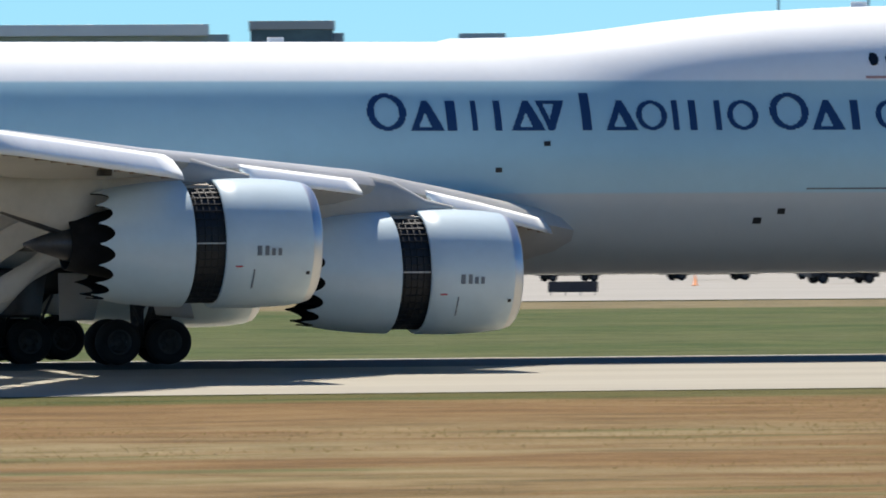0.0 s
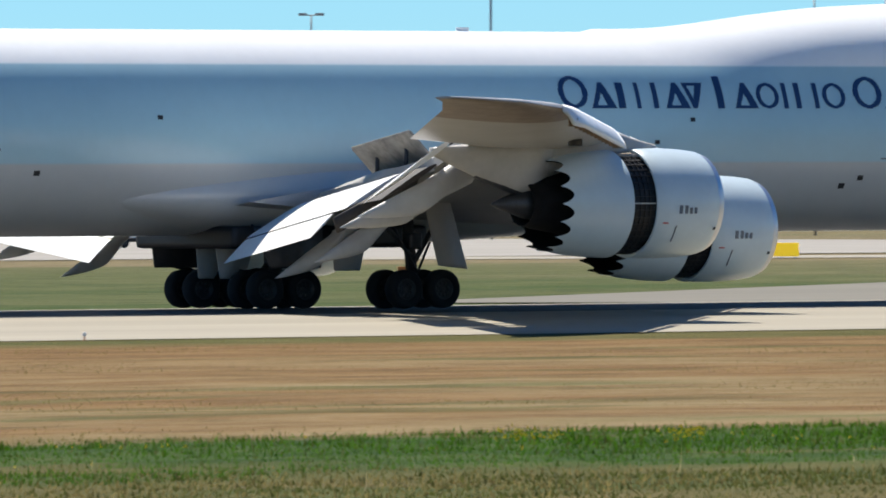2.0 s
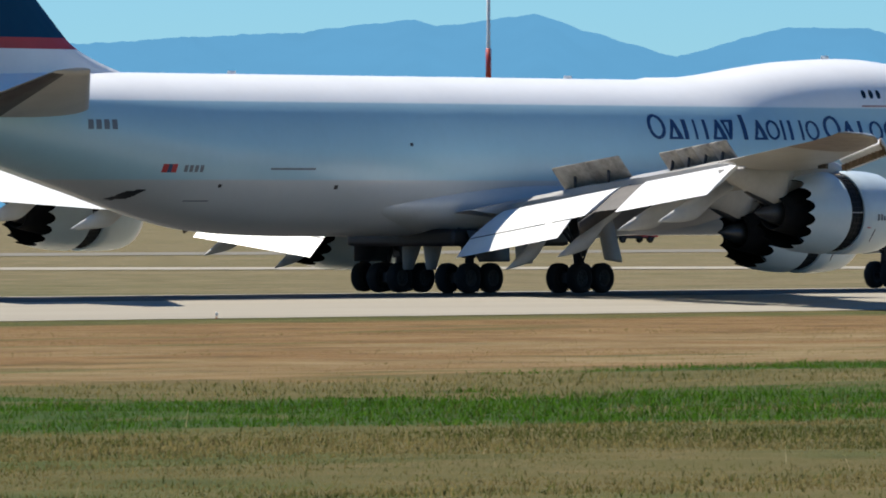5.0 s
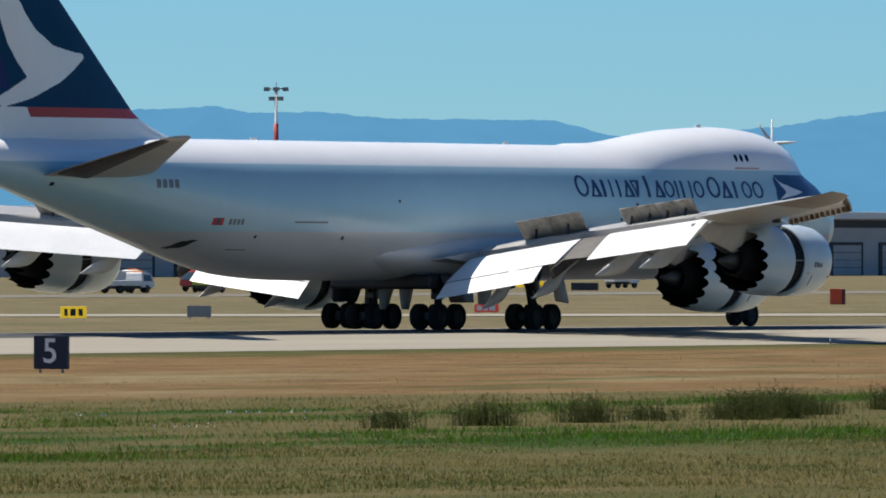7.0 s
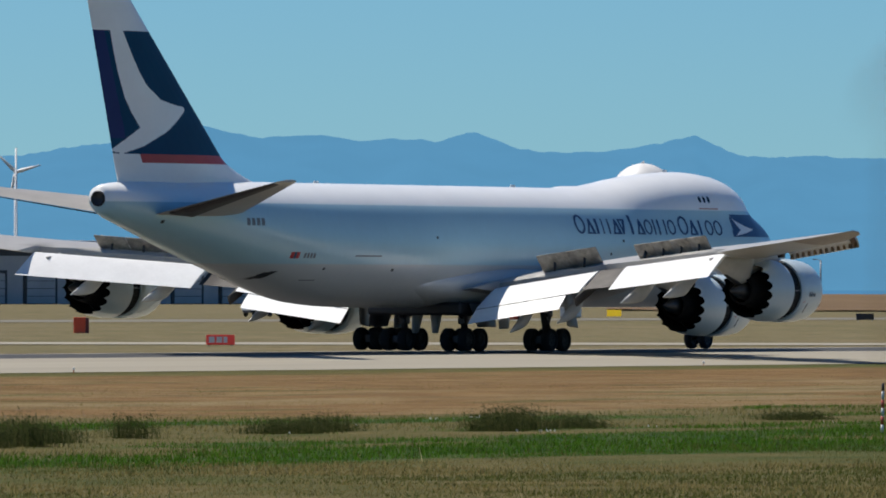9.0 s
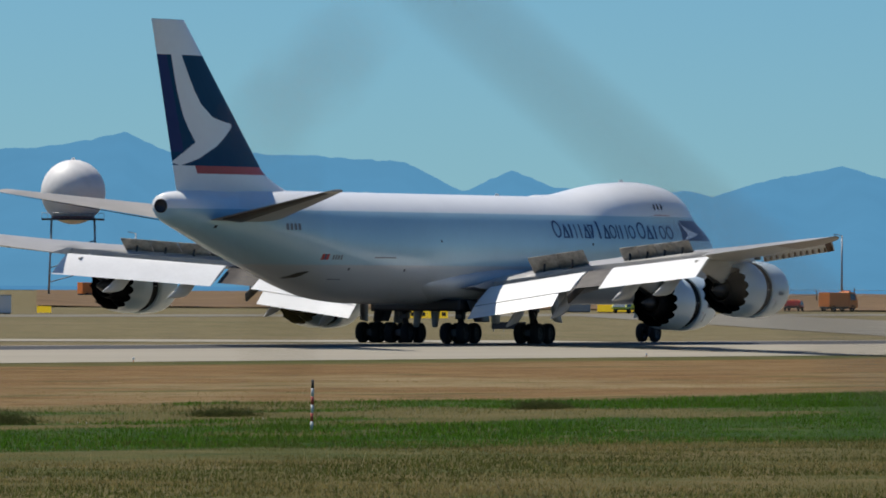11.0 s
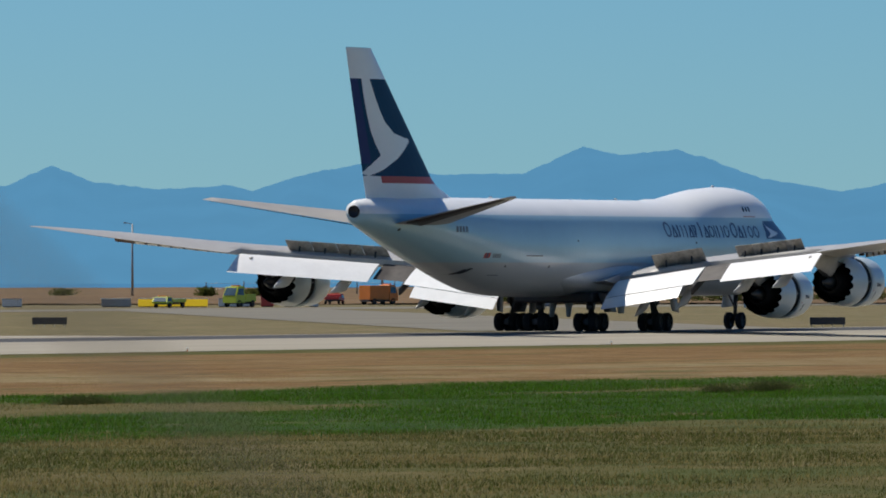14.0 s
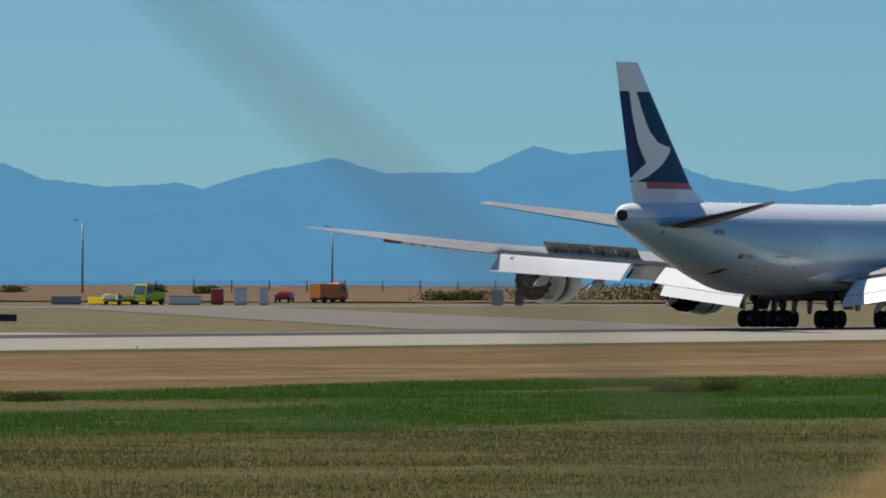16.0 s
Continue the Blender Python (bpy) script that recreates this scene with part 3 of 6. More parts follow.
    # raised spoilers
    for y0, y1, n, chord, up in ((6.5, 10.5, 2, 1.45, 44), (13.3, 19.6, 4, 1.2, 44)):
        cuts = np.linspace(y0, y1, n + 1)
        for k in range(n):
            pts, feet = [], []
            for y in (cuts[k] + 0.02, cuts[k + 1] - 0.02):
                le, te, zl, zt, th = wing_at(y)
                hx, hz = te + (3.6 if y < 12 else 3.3), zt + 0.26 + th * 0.08
                pts.append(((hx, side * y, hz), (hx - chord * math.cos(radians(up)), side * y, hz + chord * math.sin(radians(up)))))
            sp = part("spoiler", plate([pts[0][0], pts[1][0], pts[1][1], pts[0][1]], 0.09), COVE, plane, "raised spoiler panel with a grimy underside")
            bm = bmesh.new()
            mid = [Vector(pts[0][i]).lerp(Vector(pts[1][i]), 0.5) for i in (0, 1)]
            rod(bm, mid[0] + Vector((-0.6, 0, -0.1)), mid[0].lerp(mid[1], 0.55), 0.07)
            part("actuator", bm, STRUT, sp)
    # canoe fairings under the flaps, with long pointed tails
    for y, length, droop in ((6.5, 4.3, 30), (9.9, 4.6, 27), (15.3, 5.3, 18), (18.9, 5.1, 18)):
        le, te, zl, zt, th = wing_at(y)
        d = radians(droop)
        rings = []
        for s in np.linspace(0, 1, 20):
            r = 0.46 * (math.sin(math.pi / 2 * min(1, s / 0.4 + 0.05)) if s < 0.45 else max(0.0, 1 - ((s - 0.45) / 0.55) ** 1.35)) + 0.012
            bend = d * smoothstep(0.15, 0.5, s)
            px, pz = te + 3.4 - length * s * math.cos(d * 0.9), zt - (0.72 if y > 12 else 0.9) - length * s * math.sin(bend) * 0.9
            rings.append([(px + r * 1.3 * math.cos(a) * math.sin(d), side * (y + r * 0.6 * math.sin(a)), pz + r * (1.45 if math.cos(a) < 0 else 0.95) * math.cos(a)) for a in np.linspace(0, 2 * math.pi, 16, endpoint=False)])
        part("flap_track_fairing", loft(rings), FAIRW, plane, "pale canoe-shaped flap track fairing")
    # two small dark fuel vents
    for y, x in ((23.5, -42.0),):
        bm = bmesh.new()
        le, te, zl, zt, th = wing_at(y)
        box(bm, x - 0.17, x + 0.17, side * y - 0.14, side * y + 0.14, zl - th * 0.52 - 0.12, zl - th * 0.3)
        part("vent", bm, DARK, w)


TEETH = 16


def engine(plane, side, y, lip, zc):
    """A nacelle with its thrust reverser open: cowl, dark cascade ring, slid-back sleeve with saw teeth, core and plug."""
    at = (lip, side * y, zc)
    R = 1.74
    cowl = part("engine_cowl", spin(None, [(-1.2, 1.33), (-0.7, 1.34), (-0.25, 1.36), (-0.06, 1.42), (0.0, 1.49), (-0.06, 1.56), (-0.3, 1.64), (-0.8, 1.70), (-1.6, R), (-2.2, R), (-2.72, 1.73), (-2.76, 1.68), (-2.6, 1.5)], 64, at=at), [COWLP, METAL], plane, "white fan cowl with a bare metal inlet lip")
    for p in cowl.data.polygons:
        if p.center.x > lip - 0.28:
            p.material_index = 1
    part("spinner", spin(None, [(-0.9, 0.01), (-1.1, 0.2), (-1.5, 0.42), (-1.6, 1.32), (-1.62, 1.33)], 32, at=at), SOOT, cowl, "dark fan and spinner")
    ring = part("cascade_ring", spin(None, [(-2.5, 1.56), (-3.9, 1.54)], 64, at=at), BLACK, plane, "black thrust reverser cascade left bare")
    bm = bmesh.new()
    for k in range(44):
        a = 2 * math.pi * k / 44
        box(bm, -0.55, 0.55, -0.012, 0.012, 1.55, 1.6, m=Matrix.Translation((lip - 3.2, side * y, zc)) @ Matrix.Rotation(a, 4, "X"))
    for s in (-2.9, -3.08, -3.26, -3.44):
        spin(bm, [(s, 1.555), (s - 0.0, 1.59), (s - 0.03, 1.59), (s - 0.03, 1.555)], 64, at=at)
    tagged(part("cascade_grid", bm, BLACK, ring, smooth=False), kind="stuff")
    for a in (0.35, -0.35, math.pi / 2, -math.pi / 2):
        bm = bmesh.new()
        box(bm, -0.55, 0.55, -0.02, 0.02, 1.58, 1.64, m=Matrix.Translation((lip - 3.2, side * y, zc)) @ Matrix.Rotation(a, 4, "X"))
        part("slider_rail", bm, BELLY, ring, smooth=False)
    for k in range(7):
        bm = bmesh.new()
        a = (-0.55 + k * 0.14) * (1 if side < 0 else -1)
        box(bm, -0.4, 0.3, -0.1, 0.1, 1.6, 1.66, m=Matrix.Translation((lip - 3.2, side * y, zc)) @ Matrix.Rotation(a, 4, "X"))
        part("cascade_fitting", bm, BROWN, ring, "tan brown fitting of the cascade", smooth=False)
    # sleeve with teeth
    n = TEETH * 8
    rings = []
    prof = [(-3.62, 1.52), (-3.58, 1.66), (-3.62, 1.71), (-4.4, 1.68), (-5.2, 1.6), (-5.75, 1.5)]
    tooth = [0.44 * (1 - math.sin(math.pi * k / 8) ** 0.75) for k in range(8)]   # round notches between sharp tips
    for s, r in prof:
        rings.append([(lip + s, side * y + r * math.cos(2 * math.pi * j / n), zc + r * math.sin(2 * math.pi * j / n)) for j in range(n)])
    rings.append([(lip - 5.76 - tooth[j % 8], side * y + (1.5 - 0.1 * tooth[j % 8]) * math.cos(2 * math.pi * j / n), zc + (1.5 - 0.1 * tooth[j % 8]) * math.sin(2 * math.pi * j / n)) for j in range(n)])
    rings.append([(lip - 5.74 - tooth[j % 8], side * y + (1.46 - 0.1 * tooth[j % 8]) * math.cos(2 * math.pi * j / n), zc + (1.46 - 0.1 * tooth[j % 8]) * math.sin(2 * math.pi * j / n)) for j in range(n)])
    for s, r in ((-5.7, 1.46), (-4.6, 1.5), (-3.7, 1.5)):
        rings.append([(lip + s, side * y + r * math.cos(2 * math.pi * j / n), zc + r * math.sin(2 * math.pi * j / n)) for j in range(n)])
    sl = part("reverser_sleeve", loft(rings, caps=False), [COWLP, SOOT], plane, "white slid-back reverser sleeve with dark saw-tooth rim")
    for p in sl.data.polygons:
        d = math.hypot(p.center.y - side * y, p.center.z - zc)
        inner = (p.normal.y * (p.center.y - side * y) + p.normal.z * (p.center.z - zc)) < 0 and p.center.x < lip - 3.65
        if inner:
            p.material_index = 1
    sharp(sl, 35)
    core = part("core_nozzle", spin(None, [(-3.6, 1.45), (-4.0, 1.05), (-5.2, 0.98), (-6.4, 0.78), (-6.75, 0.7), (-6.74, 0.66), (-6.2, 0.68)], 40, at=at), SOOT, plane, "dark core exhaust nozzle")
    part("exhaust_plug", spin(None, [(-6.1, 0.55), (-6.7, 0.46), (-7.5, 0.2), (-7.9, 0.04), (-7.92, 0.0)], 28, at=at), PLUG, core, "grey pointed exhaust plug")
    # marks on the cowl
    def spot(x, up, size, m, nm):
        bm = bmesh.new()
        a = math.asin(up / R)
        for yy in (-1,):
            c = Matrix.Translation((lip + x, side * y, zc)) @ Matrix.Rotation(-(math.pi / 2 - a) * side if side > 0 else (math.pi / 2 - a), 4, "X")
            box(bm, -size[0] / 2, size[0] / 2, -size[1] / 2, size[1] / 2, -0.01, 0.012, m=c @ Matrix.Translation((0, 0, (1.745 if x > -3 else 1.665))))
        return part(nm, bm, m, cowl, smooth=False)
    for x0, w, h in ((-1.84, 0.16, 0.26), (-1.63, 0.14, 0.26), (-1.45, 0.13, 0.19), (-1.27, 0.12, 0.19)):
        spot(x0, -0.2 + (h - 0.26) / 2, (w * 0.75, h), LINE, "lettering_bar")
    for x, up in ((-0.45, -0.8), (-4.05, 0.1)):
        spot(x, up, (0.09, 0.09), DARK, "latch")
    spot(-1.95, -0.95, (0.03, 0.6), LINE, "panel_seam")
    spot(-2.38, -0.62, (0.2, 0.04), RED, "warning_bar")
    # strut to the wing
    le, te, zl, zt, th = wing_at(y)
    rings = []
    for s, hw, z0, z1 in ((-1.6, 0.03, R - 0.05, R + 0.05), (-2.4, 0.16, R - 0.3, R + 0.24), (-3.4, 0.27, R - 0.4, zl - zc + 0.15), (-4.4, 0.33, R - 0.5, zl - zc + 0.35), (-6.2, 0.36, 0.75, zl - zc + 0.3), (-8.4, 0.3, 1.0, zl - zc + 0.0), (-9.0, 0.06, 1.2, zl - zc - 0.25)):
        x = lip + s
        rings.append([(x, side * y + hw * k, zc + z) for k, z in ((-0.6, z1), (0, z1 + 0.05), (0.6, z1), (1, z1 * 0.8 + z0 * 0.2), (1, z0 * 0.8 + z1 * 0.2), (0.5, z0), (-0.5, z0), (-1, z0 * 0.8 + z1 * 0.2), (-1, z1 * 0.8 + z0 * 0.2))])
    part("engine_pylon", loft(rings), GREYP, plane, "pale grey engine pylon")
    # fairing under the wing behind the pylon, its dark heat shield along the keel
    rings, keel = [], []
    for s in np.linspace(0, 1, 16):
        r = 1.02 * min(math.sin(math.pi / 2 * min(1, s / 0.3)), 1.0 - 0.9 * max(0, (s - 0.3) / 0.7) ** 1.15) + 0.03
        x, mid = lip - 5.2 - 5.0 * s, zl - 0.3 - 0.1 * s
        rings.append([(x, side * y + r * 0.58 * math.sin(a), mid + r * (1.5 if math.cos(a) < 0 else 0.2) * math.cos(a)) for a in np.linspace(0, 2 * math.pi, 18, endpoint=False)])
        if 0.05 < s < 0.72:
            w = 0.22 * math.sin(math.pi * (s - 0.03) / 0.72) + 0.03
            z = mid - r * 1.5
            keel.append([(x, side * y + w, z + 0.26), (x, side * y + w * 0.6, z - 0.03), (x, side * y - w * 0.6, z - 0.03), (x, side * y - w, z + 0.26)])
    f = part("pylon_fairing", loft(rings), BELLY, plane, "pale grey fairing behind the pylon")
    part("heat_shield", loft(keel), PLUG, f, "dark bare metal heat shield")


WHEELS = []


def wheel(plane, x, y, r, w):
    ob = new("wheel")
    ob.parent = plane
    ob.location = (x, y, r)
    n = 28
    tyre = bmesh.new()
    spin(tyre, [(-w / 2 * 0.7, r * 0.55), (-w / 2, r * 0.7), (-w / 2, r * 0.86), (-w / 2 * 0.72, r * 0.97), (0, r), (w / 2 * 0.72, r * 0.97), (w / 2, r * 0.86), (w / 2, r * 0.7), (w / 2 * 0.7, r * 0.55)], n, "y")
    part("tyre", tyre, TYRE, ob)
    rim = bmesh.new()
    spin(rim, [(-w * 0.2, 0.01), (-w * 0.22, r * 0.14), (-w * 0.12, r * 0.18), (-w * 0.16, r * 0.44), (-w * 0.36, r * 0.5), (-w * 0.34, r * 0.57), (w * 0.34, r * 0.57), (w * 0.36, r * 0.5), (w * 0.16, r * 0.44), (w * 0.12, r * 0.18), (w * 0.22, r * 0.14), (w * 0.2, 0.01)], n, "y")
    for k in range(8):
        a = 2 * math.pi * k / 8
        box(rim, r * 0.22, r * 0.4, -w * 0.19, w * 0.19, -0.04, 0.04, m=Matrix.Rotation(a, 4, "Y"))
    part("rim", rim, RIM, ob, "dull grey wheel rim")
    WHEELS.append((ob, Vector((x, y, r)), r))


def main_gear(plane, x, y, top, lean):
    g = bmesh.new()
    rod(g, (x, y, 0.6), (x, y, 1.5), 0.13, 0.13, 14)
    leg = part("main_gear_leg", rod(g, (x, y, 0.75), (x + 0.1, y - lean, top), 0.19, 0.22, 14), STRUT, plane, "dark steel main landing gear leg with a four-wheel truck")
    part("bogie_beam", rod(bmesh.new(), (x - 0.9, y, 0.64), (x + 0.9, y, 0.64), 0.15, 0.15, 12), STRUT, leg)
    for dx in (-0.74, 0.74):
        part("axle", rod(bmesh.new(), (x + dx, y - 0.62, 0.65), (x + dx, y + 0.62, 0.65), 0.09, 0.09, 10), STRUT, leg)
        part("brake_unit", box(bmesh.new(), x + dx - 0.2, x + dx + 0.2, y - 0.24, y + 0.24, 0.44, 0.88, 0.05), STRUT, leg)
    for a, b, r in (((x + 0.1, y, 1.6), (x + 1.9, y - lean, top - 0.2), 0.09), ((x - 0.1, y, 1.75), (x - 1.7, y - lean, top - 0.1), 0.075), ((x, y - 0.25, 1.2), (x - 1.2, y - lean * 1.2 - 0.3, top), 0.05), ((x + 0.2, y + 0.16, 1.0), (x + 0.75, y + 0.1, 2.2), 0.045)):
        part("brace", rod(bmesh.new(), a, b, r, r), STRUT, leg)
    g = rod(bmesh.new(), (x + 0.05, y, 1.3), (x - 0.5, y, 0.9), 0.06, 0.06)
    part("torsion_link", rod(g, (x - 0.45, y, 0.95), (x - 0.7, y, 0.7), 0.06, 0.06), STRUT, leg)
    part("leg_collar", box(bmesh.new(), x - 0.26, x + 0.22, y - 0.26, y + 0.26, top * 0.5, top * 0.5 + 0.55, 0.08), STRUT, leg)
    for dx in (-0.74, 0.74):
        for dy in (-0.56, 0.56):
            wheel(plane, x + dx, y + dy, 0.65, 0.52)


TITLE = (
    ("ring", -28.28, 1.19, True),
    ("wedge", -27.00, 1.03, False),
    ("bar", -26.13, 0.77, False),
    ("pair", -25.21, 1.06, False),
    ("wedge", -23.94, 1.03, False),
    ("drop", -23.15, 0.88, False),
    ("post", -21.89, 0.93, True),
    ("wedge", -21.06, 0.99, False),
    ("ring", -20.11, 0.95, False),
    ("bar", -19.14, 0.47, False),
    ("post", -18.56, 0.71, False),
    ("bar", -17.83, 0.47, False),
    ("ring", -17.31, 0.96, False),
    ("ring", -15.99, 1.21, True),
    ("wedge", -14.71, 1.03, False),
    ("post", -13.57, 0.81, False),
    ("ring", -12.71, 0.95, False),
    ("ring", -11.66, 1.00, False),
)


def airliner():
    plane = empty("cargo_airliner", pose(ROLLOUT[0][1], PLANE_Y, 0), "white four-engined cargo airliner braking on the runway", "airplane")
    # skin
    xs = sorted(set(list(np.arange(-74.8, -52, 0.6)) + list(np.arange(-52, -26, 1.0)) + list(np.arange(-26, -10, 0.4)) + list(np.arange(-10, -0.3, 0.12)) + [-0.3, -0.2, -0.12, -0.06, -0.02]))
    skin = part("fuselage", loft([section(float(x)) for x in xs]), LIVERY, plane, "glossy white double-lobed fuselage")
    # belly fairing
    rings = []
    for s in np.linspace(0, 1, 26):
        x = -20.0 - 30.0 * s
        k = math.sin(math.pi * s) ** (0.8 if s < 0.5 else 1.7) if 0 < s < 1 else 0.0
        rings.append([(x, (2.15 + 1.24 * k) * math.sin(a), 3.9 + (1.1 * k + 0.55) * math.cos(a) * (1.08 if math.cos(a) > 0 else 1.02) - 0.12) for a in np.linspace(0, 2 * math.pi, 40, endpoint=False)])
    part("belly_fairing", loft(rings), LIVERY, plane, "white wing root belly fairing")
    for side in (-1, 1):
        wing(plane, side)
        engine(plane, side, 12.4, -27.15, 2.6)
        engine(plane, side, 21.2, -35.7, 3.45)
    # tail planes
    for side in (-1, 1):
        rings = []
        for s in np.linspace(0, 1, 12):
            y = 0.6 + (11.08 - 0.6) * s
            le, te = -61.6 - 11.4 * s, -71.0 - 4.1 * s
            rings.append(foil_ring(y, le, te, 7.45 + 1.65 * s, 7.25 + 1.8 * s, 0.85 * (1 - s) + 0.2 * s, side))
        tp = part("tailplane", loft(rings), TAILP, plane, "grey tailplane with a dark underside strip")
        # dark strip that paints the shade under the elevator
        strip_rings = []
        for s in np.linspace(0.16, 0.97, 10):
            y = 0.6 + (11.08 - 0.6) * s
            le, te = -61.6 - 11.4 * s, -71.0 - 4.1 * s
            th = 0.85 * (1 - s) + 0.2 * s
            c = le - te
            zz = lambda f, k: 7.45 + 1.65 * s - (0.2 - 0.15 * s) * (1 - f) - th * k - 0.012
            strip_rings.append([(te + c * 0.33, side * y, zz(.33, .38)), (te + c * 0.33, side * y, zz(.33, .44)), (te + c * 0.04, side * y, zz(.04, .16)), (te + c * 0.04, side * y, zz(.04, .08))])
        part("elevator", loft(strip_rings), DARKSHADE, tp, "elevator underside with shade painted dark")
    # fin with its paint
    def fin_edge(z):
        le = -60.7 - (z - 9.1) * 1.133
        if z < 10.6:
            le += 2.6 * ((10.6 - z) / 1.6) ** 2
        return le, -72.85 - (z - 9.0) * 0.322
    swoosh = [(-73.95, 17.3), (-72.85, 17.3), (-72.05, 16.2), (-71.25, 15.1), (-70.4, 14.25), (-69.0, 13.5), (-67.6, 13.25), (-66.65, 13.16), (-66.6, 12.95), (-67.6, 12.3), (-68.5, 11.8), (-70.5, 11.05), (-72.5, 10.6), (-73.6, 10.75), (-72.5, 11.27), (-70.95, 12.0), (-71.7, 12.7), (-72.4, 13.55), (-73.05, 14.8), (-73.5, 15.9)]

    def paint(c):
        le, te = fin_edge(c.z)
        if c.z > 17.1 or c.z < 10.17:
            return 0
        if c.z < 10.63:
            return 3 if c.x > te + (le - te) * 0.22 else 0
        if inside(swoosh, c.x, c.z):
            return 0
        return 2 if c.x < te + 1.05 + (17.2 - c.z) * 0.06 and c.z > 11.4 else 1
    rings = []
    chord = sorted({s for s, h in FOIL} | set(np.linspace(0, 1, 150)))
    foil_x, foil_h = [s for s, h in FOIL[:15]], [h for s, h in FOIL[:15]]
    for z in np.linspace(8.3, 19.2, 190):
        le, te = fin_edge(z)
        th = float(np.interp(z, [8.3, 19.2], [0.95, 0.3]))
        up = [(le + (te - le) * s, -float(np.interp(s, foil_x, foil_h)) * th, z) for s in chord]
        rings.append(up + [(p[0], -p[1], p[2]) for p in up[-2:0:-1]])
    part("fin", loft(rings, mats=paint), [WHITE, GREEN, BLUE, RED], plane, "tall fin in dark teal with a white sweep and red band")
    bm = spin(None, [(-0.1, 0.0), (-0.12, 0.32), (-0.2, 0.37), (-0.12, 0.42), (0.5, 0.44)], 28, at=(-74.75, 0, 8.2))
    part("exhaust_pipe", bm, DARK, plane, "dark tail exhaust pipe")
    # gear
    for side in (-1, 1):
        main_gear(plane, -35.9, side * 5.5, 3.9, side * 0.6)
        main_gear(plane, -39.0, side * 1.92, 3.0, 0)
        bm = bmesh.new()
        plate([(-36.2, side * 6.5, 3.8), (-35.2, side * 6.5, 3.8), (-34.6, side * 6.75, 1.3), (-35.7, side * 6.7, 1.42)], 0.07, bm)
        part("wing_gear_door", bm, GREYP, plane, "pale landing gear door")
        bm = bmesh.new()
        plate([(-36.2, side * 3.3, 2.6), (-37.6, side * 3.3, 2.6), (-37.6, side * 3.4, 1.25), (-36.6, side * 3.4, 1.25)], 0.07, bm)
        part("body_gear_door", bm, GREYP, plane, "pale landing gear door")
    for side in (-1, 1):
        for y, lean in ((0.55, 0.1), (3.15, 0.35)):
            if y < 1:
                bm = plate([(-38.9, side * y, 2.7), (-40.5, side * y, 2.7), (-40.3, side * (y + lean), 1.0), (-39.7, side * (y + lean), 1.0)], 0.07)
            else:
                bm = plate([(-37.9, side * y, 2.7), (-40.6, side * y, 2.7), (-40.2, side * (y + lean), 1.35), (-38.2, side * (y + lean), 1.35)], 0.07)
            # outer doors take the dark steel to carry the shade under the belly
            part("body_gear_door", bm, GREYP if y < 1 else STRUT, plane, "pale landing gear door" if y < 1 else "landing gear door coloured dark for shade")
    # added dark box that stands for the shade between belly and wheels
    bm = bmesh.new()
    box(bm, -41.3, -33.6, -3.0, 3.0, 2.0, 2.75, 0.2)
    part("gear_shade_box", bm, DARK, plane, "dark box standing for the shade among the gear")
    g = bmesh.new()
    rod(g, (-7.85, 0, 0.6), (-7.65, 0, 2.9), 0.14, 0.16, 14)
    rod(g, (-7.85, -0.5, 0.635), (-7.85, 0.5, 0.635), 0.08, 0.08)
    rod(g, (-7.75, 0, 1.5), (-9.3, 0, 2.7), 0.07, 0.07)
    part("nose_gear_leg", g, STRUT, plane, "grey steel nose landing gear leg")
    for y in (-0.46, 0.46):
        wheel(plane, -7.85, y, 0.62, 0.44)
    for y in (-0.75, 0.75):
        bm = plate([(-5.9, y, 2.6), (-8.2, y, 2.5), (-8.2, y * 1.2, 1.55), (-5.9, y * 1.2, 1.65)], 0.06)
        part("nose_gear_door", bm, WHITE, plane, "white nose gear door")
    # livery on both flanks
    for side in (-1, 1):
        mirror = side > 0
        # the title as plain rings, wedges and bars: kind, start, width, tall or not
        for kind, start, w, tall in TITLE:
            high = 1.09 if tall else 0.87
            x0 = -40.3 - start - w if mirror else start
            mid, z0 = x0 + w / 2, 6.62
            outline = []
            if kind == "ring":
                oval = lambda q, p: [(mid + w / 2 * q * math.cos(t), z0 + high / 2 + high / 2 * p * math.sin(t)) for t in np.linspace(0, 2 * math.pi, 32, endpoint=False)]
                outline = [oval(1.0, 1.0) + [oval(1.0, 1.0)[0]] + (oval(0.62, 0.76) + [oval(0.62, 0.76)[0]])[::-1]]
            elif kind in ("wedge", "drop"):
                big = [(mid - w / 2, z0), (mid + w / 2, z0), (mid + 0.07, z0 + high), (mid - 0.1, z0 + high)]
                small = [(mid - w * 0.25, z0 + 0.12 * high), (mid + w * 0.13, z0 + 0.12 * high), (mid - 0.05, z0 + high * 0.6)]
                outline = [big + [big[0]] + (small + [small[0]])[::-1]]
                if kind == "drop":
                    outline = [[(px, 2 * z0 + high - pz) for px, pz in outline[0]]]
            else:
                share = {"bar": ((0.3, 0.7),), "post": ((0.1, 0.44),), "pair": ((0.06, 0.24), (0.74, 0.94))}[kind]
                outline = [[(x0 + w * a, z0), (x0 + w * b, z0), (x0 + w * b, z0 + high), (x0 + w * a, z0 + high)] for a, b in share]
            for shape in outline:
                part("title_mark", decal(x0, x0 + w, z0, z0 + high, side, 0.014, shape=shape, nx=26, nz=26), NAVY, skin, "navy blue title mark")
